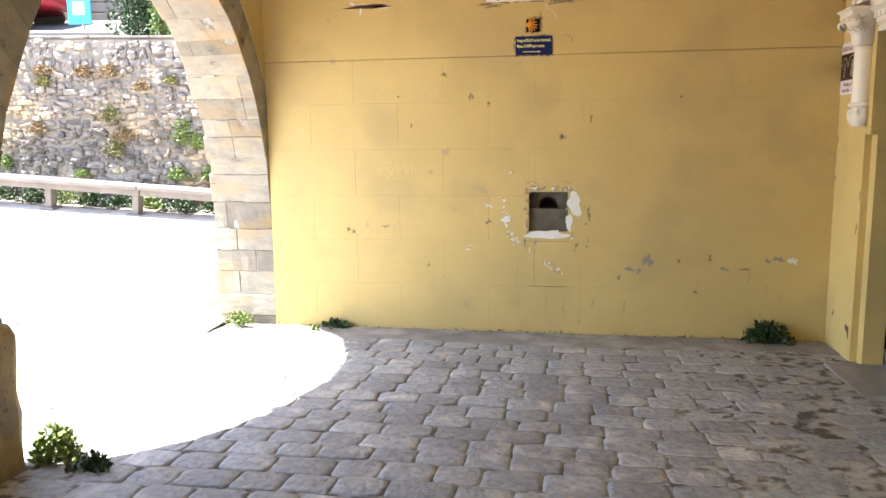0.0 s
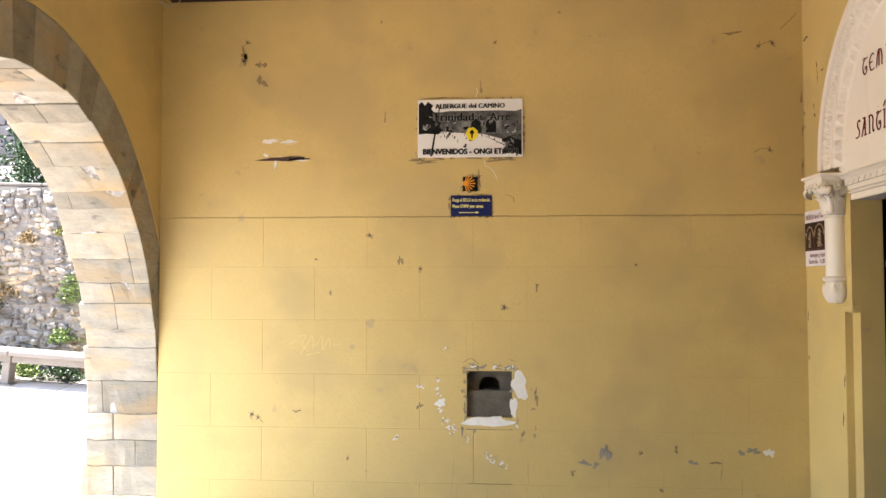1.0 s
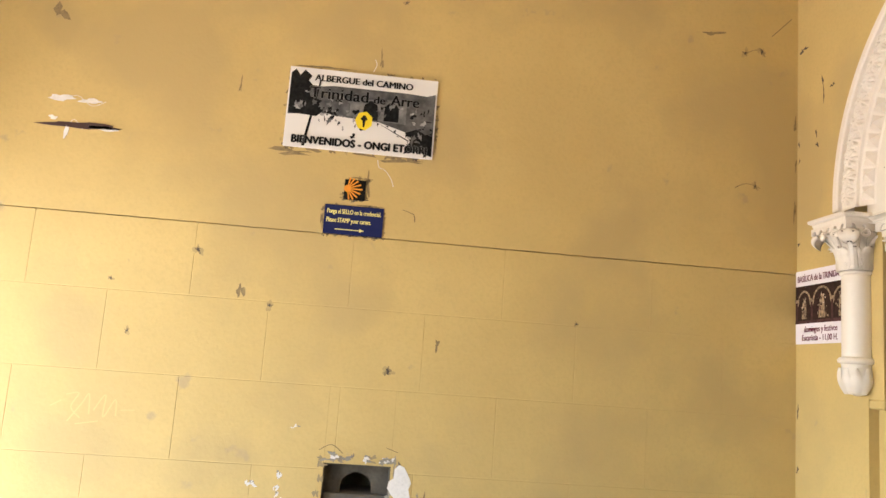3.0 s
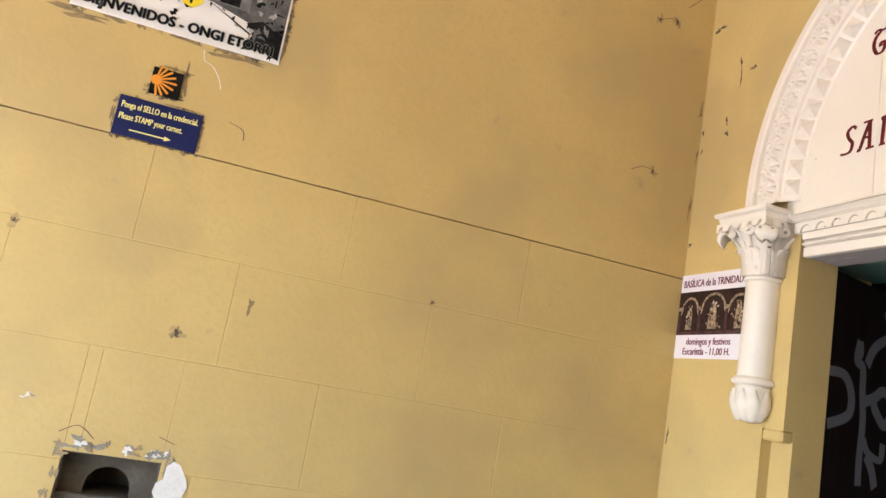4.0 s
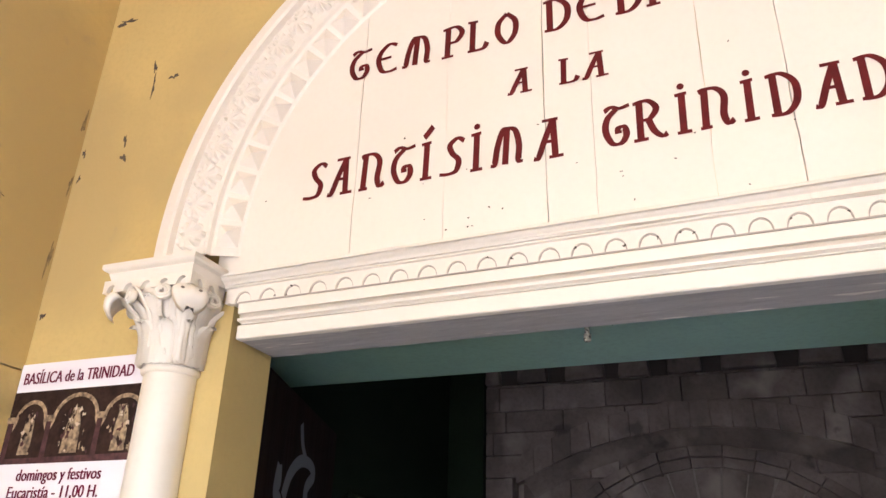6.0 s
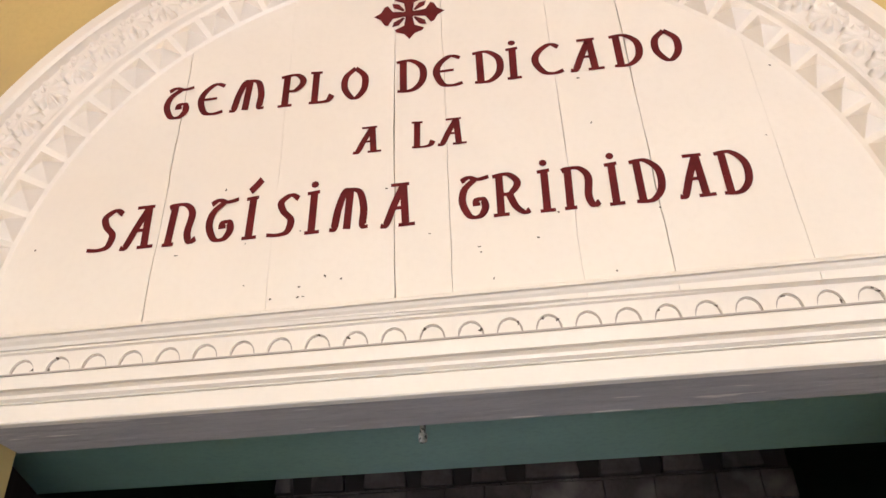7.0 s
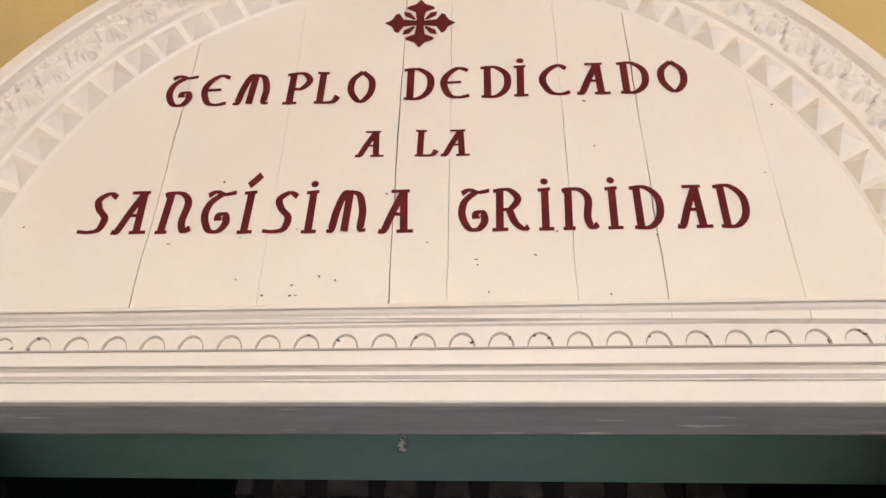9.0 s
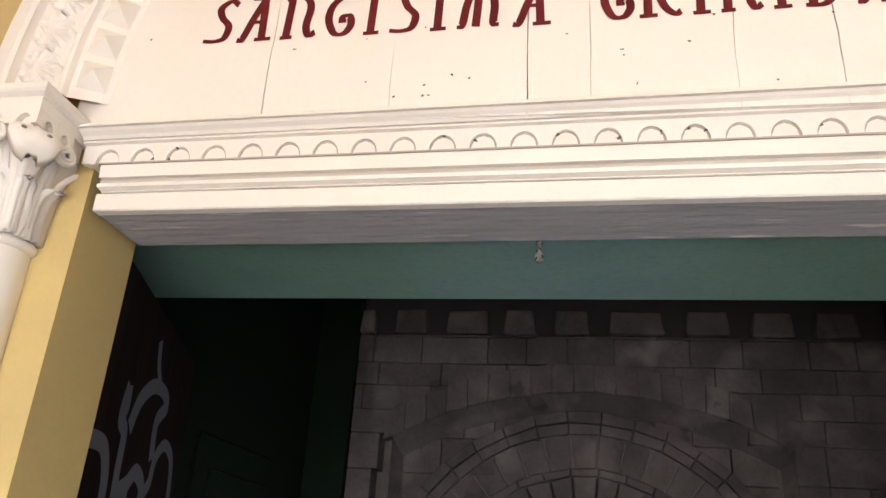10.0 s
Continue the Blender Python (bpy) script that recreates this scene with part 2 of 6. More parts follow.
# east wall with the church doorway
bm = join(box(XE, 2.62, DOOR_Y1 + 0.11, YN + 0.02, -0.4, 4.6), box(XE + 0.05, 2.62, DOOR_Y1, DOOR_Y1 + 0.11, -0.4, 1.60), box(XE, 2.62, DOOR_Y1, DOOR_Y1 + 0.11, 1.60, 4.6),
          box(2.62, 3.1, 6.66, YN + 0.02, -0.4, 4.6), box(2.62, 3.1, DOOR_Y1, 6.66, 2.40, 4.6), box(XE, 2.62, YS, DOOR_Y0, -0.4, 4.6), box(2.62, 3.1, YS, 4.21, -0.4, 4.6), box(2.62, 3.1, 4.21, DOOR_Y0, 2.40, 4.6), box(XE, 3.1, DOOR_Y0, DOOR_Y1, 2.40, 4.6))
wall_east = whole("wall_east", bm, YELLOW, "ochre yellow plastered church wall with a stepped door jamb", "wall", "structure")
part("jamb_block", box(XE - 0.004, XE + 0.06, DOOR_Y1 + 0.002, DOOR_Y1 + 0.108, 1.555, 1.60, 0.008), YELLOW, wall_east)
wall_south = whole("wall_south", box(-3.06, 3.1, YS - 0.4, YS, -0.4, 4.6), YELLOW, "ochre yellow plastered wall closing the porch", "wall", "structure")
ceiling = whole("ceiling", box(-2.98, 3.1, YS - 0.4, YN + 0.5, 4.62, 4.75), YELLOW, "ochre plastered ceiling", "ceiling", "structure")
part("soffit", box(XW + 0.002, XE - 0.002, YS + 0.002, YN - 0.004, TOP, 4.3), LIMEWASH, ceiling)

# floor of the porch
def bed_z(x, y):
    """The mortar: low between the cobbles in the middle, worn flush towards the church and in the arch."""
    flush = min(max((x - 0.2) / 1.5, 0), 1) + min(max((-1.5 - x) / 0.6, 0), 1)
    return floor_z(y) - 0.0085 + 0.0075 * flush + 0.0045 * noise.noise((x * 7, y * 7, 0)) + 0.003 * noise.noise((x * 19, y * 19, 3))


bm = loft([[(-3.05 + 0.05 * i, y, bed_z(-3.05 + 0.05 * i, y)) for i in range(124)] for y in [YS + (YN + 0.02 - YS) * k / 190 for k in range(191)]])
floor = whole("floor", bm, MORTAR, "sandy mortar bed of a cobbled porch floor", "floor", "structure")


def threshold_mesh():
    bm = box(2.20, 2.63, 4.2, 6.40, -0.3, -0.158, 0.02, 2)
    bmesh.ops.subdivide_edges(bm, edges=bm.edges[:], cuts=9, use_grid_fill=True)
    for v in bm.verts:
        k = noise.noise(v.co * 4.0)
        v.co += Vector((0.016 * k * (v.co.x < 2.3), 0.03 * k, 0.008 * noise.noise(v.co * 7.0) - 0.03 * max(0, 2.2 - v.co.x)))
    return bm


whole("threshold_slab", threshold_mesh(), material("threshold_stone", (0.33, 0.31, 0.28), (0.25, 0.235, 0.215), 0.7, 5, 60, 0.3, 0.2), "worn grey stone slab before the church door", "threshold", "structure")

# stone ring and jambs of the arch
RN = 34
ring_in, ring_out = arch_line(ARCH_Y, ARCH_RY, ARCH_RZ, RN), arch_line(ARCH_Y, ARCH_RY + RING_Y, ARCH_RZ + RING_Z, RN)
rng = random.Random(4)


def stone_between(quad, x0, x1, bevel=0.012):
    """A stone between x0 and x1 whose outline in (y, z) is quad, with softened edges and a slightly uneven face."""
    bm = bmesh.new()
    a = [bm.verts.new((x0, y, z)) for y, z in quad]
    c = [bm.verts.new((x1, y, z)) for y, z in quad]
    bm.faces.new(a)
    bm.faces.new(c[::-1])
    for i in range(4):
        bm.faces.new((a[i], c[i], c[(i + 1) % 4], a[(i + 1) % 4]))
    bmesh.ops.recalc_face_normals(bm, faces=bm.faces[:])
    along_x = [e for e in bm.edges if abs(e.verts[0].co.x - e.verts[1].co.x) > 0.1]
    bmesh.ops.subdivide_edges(bm, edges=along_x, cuts=4)
    for v in bm.verts:
        v.co += 0.007 * noise.noise_vector(v.co * 9.0) * Vector((0.6, 1, 1)).length
    bmesh.ops.bevel(bm, geom=[e for e in bm.edges if e.is_manifold and e.calc_face_angle(0) > 0.7], offset=bevel, segments=2, affect="EDGES", profile=0.6)
    return bm


def shrunk(quad, g):
    cy, cz = sum(p[0] for p in quad) / 4, sum(p[1] for p in quad) / 4
    return [(y + (cy - y) * g / max(abs(y - cy), 0.02) * (abs(y - cy) > 0.01), z + (cz - z) * g / max(abs(z - cz), 0.02) * (abs(z - cz) > 0.01)) for y, z in quad]


turns = [0.0]
for i in range(RN):
    turns.append(turns[-1] + rng.uniform(0.7, 1.3))
turns = [math.pi * a / turns[-1] for a in turns]


def on_ring(a, e):
    return (ARCH_Y - (ARCH_RY + RING_Y * e) * math.cos(a), ARCH_CZ + (ARCH_RZ + RING_Z * e) * math.sin(a))


for a0, a1 in zip(turns, turns[1:]):
    d = rng.uniform(-0.03, 0.012)
    quad = [on_ring(a0, d), on_ring(a1, d + rng.uniform(-0.015, 0.015)), on_ring(a1, 1), on_ring(a0, 1)]
    cut = rng.choice((None, -2.62, -2.95, None, -2.80, None))
    spans = [(-3.07 + rng.uniform(-0.03, 0.015), -2.506)] if cut is None else [(-3.07 + rng.uniform(-0.03, 0.01), cut - 0.001), (cut + 0.001, -2.506)]
    for x0, x1 in spans:
        part("voussoir", stone_between(shrunk(quad, 0.0012), x0, x1, rng.uniform(0.004, 0.009)), STONE, wall_west)
part("ring_core", loft([[(x, *p) for p in arch_line(ARCH_Y, ARCH_RY + 0.007, ARCH_RZ + 0.007, 40)] for x in (-3.04, -2.516)]), MORTAR, wall_west)
for side in (1, -1):
    z = floor_z(7) - 0.12
    while z < ARCH_CZ - 0.02:
        h = min(rng.uniform(0.17, 0.24), ARCH_CZ - z)
        if ARCH_CZ - z - h < 0.1:
            h = ARCH_CZ - z
        y0 = ARCH_Y + side * (ARCH_RY - rng.uniform(0, 0.012))
        y1 = ARCH_Y + side * (ARCH_RY + 0.2)
        cut = rng.choice((None, -2.68, -2.86, None))
        spans = [(-3.07 - rng.uniform(0, 0.05), -2.506)] if cut is None else [(-3.07 - rng.uniform(0, 0.05), cut - 0.003), (cut + 0.003, -2.506)]
        for x0, x1 in spans:
            quad = [(min(y0, y1), z + 0.002), (max(y0, y1), z + 0.002), (max(y0, y1), z + h - 0.002), (min(y0, y1), z + h - 0.002)]
            part("jamb_stone", stone_between(quad, x0, x1, 0.006), STONE, wall_west)
        z += h
    y1 = ARCH_Y + side * (ARCH_RY + 0.2)
    y0 = ARCH_Y + side * (ARCH_RY + 0.006)
    part("jamb_core", box(-3.04, -2.516, min(y0, y1), max(y0, y1), -0.35, ARCH_CZ), MORTAR, wall_west)
# worn plastered foot of the near pier
bm = box(-3.0, -2.47, 3.1, 3.70, -0.3, 0.69, 0.09, 4)
bmesh.ops.subdivide_edges(bm, edges=bm.edges[:], cuts=5, use_grid_fill=True)
for v in bm.verts:
    v.co += Vector((0.3, 1, 0.5)) * (0.045 * noise.noise(v.co * 4.0) + 0.02 * noise.noise(v.co * 13.0))
part("pier_foot", bm, WORN_YELLOW, wall_west, "worn plastered pier foot", True)

# scored plaster blocks of the end wall
rows_z = [LINE_Z - 0.003, 1.870, 1.462, 1.048, 0.640, 0.233, -0.30]
for r in range(6):
    z1, z0 = rows_z[r] - 0.002, rows_z[r + 1] + 0.002
    first = -0.04 if r % 2 == 0 else 0.367
    cuts = [XW] + [first + 0.8145 * k for k in range(-4, 4) if XW + 0.06 < first + 0.8145 * k < XE - 0.06] + [XE]
    for a, c in zip(cuts, cuts[1:]):
        a, c = a + 0.0018, c - 0.0018
        if c <= NX0 or a >= NX1 or z1 <= NZ0 or z0 >= NZ1:
            todo = [(a, c, z0, z1)]
        else:
            lo, hi = max(z0, NZ0), min(z1, NZ1)
            todo = [(a, NX0, z0, z1), (NX1, c, z0, z1), (max(a, NX0), min(c, NX1), z0, lo), (max(a, NX0), min(c, NX1), hi, z1)]
        for xa, xc, za, zc in todo:
            if xc - xa > 0.01 and zc - za > 0.004:
                part("plaster_block", box(xa, xc, YN + rng.uniform(0, 0.0006), YN + 0.019, za, zc, 0.0012), YELLOW, wall_north)

# niche, with a stone front below and an arched hollow above
NICHE = material("niche_stone", (0.145, 0.125, 0.095), (0.085, 0.072, 0.055), 0.9, 9, 60, 0.4, 0.3)
niche = join(box(NX0 - 0.05, NX1 + 0.05, YN + 0.34, YN + 0.48, NZ0 - 0.05, NZ1 + 0.05), box(NX0, NX1, YN + 0.035, YN + 0.34, NZ0, 0.927, 0.006),
             box(NX0, NX0 + 0.09, YN + 0.08, YN + 0.34, 0.927, NZ1), box(NX1 - 0.09, NX1, YN + 0.08, YN + 0.34, 0.927, NZ1))
top = [(NX0 + 0.09, NZ1), (NX0 + 0.09, 0.957)] + [(0.079 - 0.08 * math.cos(a * math.pi / 8), 0.957 + 0.075 * math.sin(a * math.pi / 8)) for a in range(1, 8)] + [(NX1 - 0.09, 0.957), (NX1 - 0.09, NZ1)]
niche = join(niche, flat(top, "y", YN + 0.08, 0.2), box(NX0 - 0.004, NX0 + 0.006, YN + 0.012, YN + 0.34, NZ0, NZ1), box(NX1 - 0.006, NX1 + 0.004, YN + 0.012, YN + 0.34, NZ0, NZ1),
             box(NX0, NX1, YN + 0.012, YN + 0.34, NZ1 - 0.006, NZ1 + 0.002))
part("niche_box", niche, NICHE, wall_north, "dark stone box niche with an arched hollow")

GYPSUM = material("bare_gypsum", (0.80, 0.78, 0.74), (0.72, 0.69, 0.64), 0.85, 12, 60, 0.3, 0.2)
GREY_RENDER = material("grey_render", (0.34, 0.31, 0.25), (0.27, 0.245, 0.2), 0.9, 12, 60, 0.3, 0.2)
GRIME = material("grime", (0.36, 0.265, 0.12), (0.20, 0.15, 0.08), 0.9, 25, 80, 0.1, 0.1)
DUSTY = material("dusty_plaster", (0.50, 0.37, 0.155), (0.42, 0.31, 0.135), 0.9, 25, 80, 0.1, 0.1)
DARK_GRIME = material("dark_grime", (0.20, 0.15, 0.085), (0.10, 0.08, 0.05), 0.95, 30, 80, 0.1, 0.1)
SOOT = plain("dirt_in_hole", (0.09, 0.07, 0.05), 0.95)


def ragged(cx, cz, rx, rz, seed, n=18, rough=0.35):
    r = random.Random(seed)
    ph = [r.uniform(0, 6.28) for _ in range(4)]
    out = []
    for i in range(n):
        a = 2 * math.pi * i / n
        k = 1 + rough * (0.5 * math.sin(2 * a + ph[0]) + 0.35 * math.sin(3 * a + ph[1]) + 0.4 * math.sin(5 * a + ph[2]) + r.uniform(-0.3, 0.3))
        out.append((cx + rx * k * math.cos(a), cz + rz * k * math.sin(a)))
    return out


def chip(cx, cz, rx, rz, seed, mat, name="plaster_chip", deep=0.0022, rough=0.35):
    deep += 0.0024 if cz > LINE_Z else 0
    part(name, flat(ragged(cx, cz * 1.004 + 0.006, rx, rz, seed, 18, rough), "y", YN - deep, deep - 0.0005), mat, wall_north)


chip(0.075, 0.690, 0.165, 0.042, 3, GYPSUM)
chip(0.306, 0.962, 0.062, 0.095, 5, GYPSUM)
chip(0.262, 0.80, 0.025, 0.085, 8, GYPSUM)
for k in range(34):
    a = rng.uniform(-0.11, 0.27)
    chip(a, 1.082 + abs(rng.gauss(0, 0.013)), rng.uniform(0.006, 0.022), rng.uniform(0.004, 0.012), 1000 + k, (GREY_RENDER, GYPSUM, WORN_YELLOW, GREY_RENDER)[k % 4], rough=0.7, deep=0.0016 + 0.00004 * k)
for k in range(26):
    a, c = rng.choice(((-0.10, rng.uniform(0.70, 1.08)), (0.275, rng.uniform(0.66, 1.10)), (0.42, rng.uniform(0.55, 0.95)), (rng.uniform(-0.3, 0.4), 0.62)))
    chip(a + rng.gauss(0, 0.012), c, rng.uniform(0.004, 0.012), rng.uniform(0.008, 0.026), 1100 + k, (WORN_YELLOW, GREY_RENDER, WORN_YELLOW)[k % 3], rough=0.8, deep=0.0010 + 0.00003 * k)
chip(-0.29, 0.825, 0.036, 0.034, 14, GYPSUM)
for k, (a, c) in enumerate(((-0.31, 0.99), (-0.315, 0.93), (-0.31, 0.90), (-0.30, 0.765), (-0.27, 0.695), (-0.24, 0.69), (-0.19, 0.655), (-0.20, 0.60), (-0.09, 0.565), (-0.17, 0.63), (-0.22, 0.645),
                           (-0.45, 0.945), (-0.44, 0.955), (0.29, 0.665), (0.06, 0.45), (0.075, 0.415), (0.10, 0.39), (0.16, 0.375), (-0.25, 1.23), (-0.63, 0.56), (0.2, 0.36))):
    for j in range(4):
        chip(a + rng.gauss(0, 0.011), c + rng.gauss(0, 0.012), rng.uniform(0.003, 0.010), rng.uniform(0.003, 0.011), 30 + k + 40 * j, GYPSUM if j else GREY_RENDER, rough=0.7, deep=0.0018 + 0.0001 * j)
for k, (a, c, w, h) in enumerate(((0.94, 0.47, 0.035, 0.055), (0.79, 0.395, 0.035, 0.018), (0.87, 0.38, 0.02, 0.02), (1.58, 0.41, 0.03, 0.014), (2.02, 0.50, 0.045, 0.02), (1.93, 0.485, 0.02, 0.02))):
    chip(a, c, w, h, 60 + k, GREY_RENDER, rough=0.7)
chip(2.13, 0.49, 0.032, 0.032, 71, GYPSUM, rough=0.5)
for k, (a, c, r_) in enumerate(((-1.837, 3.465, 0.022), (-1.811, 3.61, 0.012), (-0.838, 2.094, 0.014), (-0.445, 1.838, 0.011), (0.193, 1.545, 0.017), (-1.14, 1.655, 0.009), (-1.255, 1.912, 0.008),
                               (1.18, 1.866, 0.008), (0.13, 3.57, 0.009), (-1.75, 0.72, 0.012), (-1.70, 0.70, 0.01), (0.62, 3.79, 0.007), (-0.75, 3.75, 0.006), (2.17, 2.72, 0.012), (2.10, 3.5, 0.012), (2.2, 3.52, 0.014))):
    chip(a, c, r_ * 1.5, r_ * rng.uniform(1.3, 2.1), 1200 + k, DUSTY, "grime_mark", 0.0008, 0.8)
    chip(a, c, r_ * 0.95, r_ * rng.uniform(0.9, 1.3), 1230 + k, GRIME, "grime_mark", 0.0010, 0.8)
    chip(a, c, r_ * 0.5, r_ * rng.uniform(0.5, 0.9), 90 + k, SOOT, "nail_hole", 0.0012, 0.6)
for k, (a, c, w, h, t) in enumerate(((-1.655, 2.72, 0.02, 0.012, 0), (-1.5, 2.69, 0.17, 0.018, 1), (-1.40, 2.685, 0.07, 0.012, 0), (-1.63, 2.83, 0.06, 0.018, 0), (-1.48, 2.825, 0.06, 0.012, 0), (-1.58, 2.65, 0.012, 0.03, 0))):
    chip(a, c, w, h, 120 + k, BROWN if t else GYPSUM, "torn_strip", 0.003, 0.4)

for k, pts in enumerate(("-0.015,3.22 -0.005,3.19 -0.02,3.15", "0.045,2.66 0.055,2.62 0.09,2.605 0.125,2.56 0.14,2.52", "0.20,2.40 0.26,2.38 0.27,2.34", "2.10,3.50 2.18,3.53 2.22,3.49", "2.26,3.62 2.34,3.70 2.38,3.74",
                         "-1.62,2.81 -1.55,2.85 -1.47,2.80 -1.40,2.83", "-1.78,0.74 -1.70,0.70 -1.66,0.66", "-1.58,2.66 -1.55,2.72 -1.50,2.67", "2.05,2.70 2.12,2.73 2.20,2.71", "0.22,1.16 0.28,1.14", "-0.12,1.13 -0.06,1.16 0.0,1.12")):
    bm = bmesh.new()
    brush(bm, stroke_points(pts, 4), lambda q: (q.x, YN - 0.0032, q.y * 1.004 + 0.006), 0.002, 0.004)
    for f in bm.faces:
        f.normal_update()
        if f.normal.y > 0:
            f.normal_flip()
    part("flaking_crack", bm, GYPSUM if k in (0, 1, 5, 7) else SOOT, wall_north)
# grime along the edges of the fixed signs and in the corners
for k, (a, c, w, h) in enumerate(((-0.30, 2.69, 0.06, 0.012), (-0.05, 2.688, 0.09, 0.010), (0.16, 2.69, 0.05, 0.012), (0.344, 2.85, 0.008, 0.05), (0.344, 2.76, 0.008, 0.03), (0.004, 2.52, 0.010, 0.05), (-0.02, 2.548, 0.05, 0.006), (0.105, 2.33, 0.008, 0.05),
                                  (0.02, 2.40, 0.07, 0.006), (-0.22, 2.31, 0.008, 0.04), (-0.30, 3.147, 0.10, 0.006), (0.43, 0.88, 0.012, 0.05), (0.33, 0.60, 0.012, 0.02), (-1.84, 3.52, 0.02, 0.05), (2.405, 2.6, 0.006, 0.05), (2.41, 2.86, 0.004, 0.03), (2.405, 3.1, 0.005, 0.05),
                                  (1.2, 0.47, 0.01, 0.02), (1.46, 0.5, 0.014, 0.02), (1.75, 0.41, 0.03, 0.012), (0.7, 0.32, 0.02, 0.015), (-1.0, 0.4, 0.012, 0.012), (1.35, 0.2, 0.012, 0.016))):
    chip(a, c, w, h, 150 + k, GRIME, "grime_mark", 0.0008, 0.8)
gr = random.Random(314)
for k, (x0, x1, z0, z1, n) in enumerate(((-0.466, 0.338, 2.704, 3.150, 70), (-0.119, -0.005, 2.444, 2.554, 26), (-0.211, 0.102, 2.253, 2.411, 40))):
    for j in range(n):
        q = gr.random()
        side = gr.choice((0, 1, 1, 2, 3, 3))
        a, c = ((x0 + (x1 - x0) * q, z1), (x0 + (x1 - x0) * q, z0), (x0, z0 + (z1 - z0) * q), (x1, z0 + (z1 - z0) * q))[side]
        chip(a + gr.gauss(0, 0.005), (c + gr.gauss(0, 0.005) - 0.006) / 1.004, gr.uniform(0.003, 0.013), gr.uniform(0.003, 0.013), 1400 + 80 * k + j, (GRIME, DUSTY, DARK_GRIME, GRIME)[j % 4], "grime_mark", 0.0006 + 0.00002 * j, 0.9)
SCRATCH = plain("scratched_plaster", (0.645, 0.49, 0.205), 0.9)
for txt in ("-1.39,1.33 -1.33,1.34 -1.36,1.27 -1.31,1.22", "-1.37,1.20 -1.31,1.29 -1.28,1.34 -1.27,1.24", "-1.25,1.26 -1.20,1.34 -1.20,1.23 -1.15,1.32 -1.14,1.24", "-1.12,1.27 -1.05,1.275", "-1.41,1.30 -1.46,1.27", "-1.33,1.19 -1.22,1.21"):
    bm = bmesh.new()
    brush(bm, stroke_points(txt, 6), lambda q: Vector((q.x, YN - 0.0011, q.y)), 0.005, 0.007)
    part("scratch", bm, SCRATCH, wall_north)
for k, (a, c, w, h) in enumerate(((-1.70, 3.43, 0.03, 0.025), (-1.70, 3.30, 0.035, 0.03), (0.44, 1.70, 0.012, 0.02), (-0.6, 1.9, 0.015, 0.03), (-0.45, 0.80, 0.02, 0.02), (1.9, 3.6, 0.05, 0.012), (0.02, 3.22, 0.006, 0.05), (-0.42, 2.66, 0.10, 0.014), (0.2, 2.67, 0.12, 0.012), (-0.72, 3.0, 0.006, 0.03), (-1.4, 0.75, 0.02, 0.012))):
    chip(a, c, w, h, 400 + k, GRIME, "grime_mark", 0.0008, 0.9)
# damp drips and soiling low on the end wall
dp = random.Random(63)
DRIP = material("damp_drip", (0.53, 0.395, 0.155), (0.47, 0.355, 0.145), 0.85, 25, 80, 0.1, 0.1)
for k in range(15):
    a = dp.choice((dp.uniform(-0.25, 0.5), dp.uniform(0.5, 2.1)))
    chip(a, dp.uniform(0.0, 0.42), dp.uniform(0.003, 0.010), dp.uniform(0.03, 0.13), 800 + k, DRIP, "drip_stain", 0.0007 + 0.00002 * k, 0.8)
# cobwebs and dirt marks on the church wall
for k, (a, c, w, h) in enumerate(((6.93, 3.02, 0.006, 0.02), (6.92, 2.95, 0.01, 0.012), (6.86, 3.22, 0.005, 0.03), (6.87, 3.30, 0.006, 0.02), (6.78, 3.24, 0.016, 0.008), (7.06, 3.55, 0.03, 0.012), (7.10, 3.0, 0.006, 0.012), (7.095, 2.9, 0.006, 0.010), (7.10, 2.42, 0.008, 0.01),
                                  (7.10, 1.5, 0.006, 0.03), (7.10, 1.2, 0.006, 0.02), (6.55, 0.85, 0.008, 0.03), (6.52, 1.1, 0.006, 0.04), (6.60, 0.05, 0.03, 0.05), (6.95, 0.1, 0.015, 0.02), (6.62, 1.72, 0.006, 0.008))):
    part("dirt_mark", flat(ragged(a, c, w, h, 200 + k, 14, 0.9), "x", XE - 0.0012, 0.001), SOOT, wall_east)
# scuffed timber along the top of the end wall
bm = loft([[(XW + 0.07 + 4.78 * i / 30, YN - 0.03, 3.966 + 0.010 * math.sin(i * 0.45) + 0.005 * math.sin(i * 2.1)) for i in range(31)],
           [(XW + 0.07 + 4.78 * i / 30, YN - 0.040, 4.012 + 0.008 * math.sin(i * 0.4 + 1)) for i in range(31)],
           [(XW + 0.07 + 4.78 * i / 30, YN - 0.01, 4.02) for i in range(31)], [(XW + 0.07 + 4.78 * i / 30, YN - 0.004, 3.964) for i in range(31)]])
tagged(whole("wall_plate", bm, BROWN, "oxblood brown timber strip along the wall top", "beam", "structure"))

# ---- pavement outside ----
def court_z(x, y):
    """The forecourt climbs gently away from the arches, towards the retaining wall."""
    near = min(max((-3.0 - x) / 0.6, 0.0), 1.0)
    flat_part = min(max(floor_z(y), -0.2), -0.10) * (1 - near) - 0.125 * near
    return flat_part + 0.055 * min(max(-3.4 - x, 0.0), 8.0) + 0.110 * min(max(y - 6.5, 0.0), 5.0) * min(max((-2.6 - x) / 0.8, 0.0), 1.0)


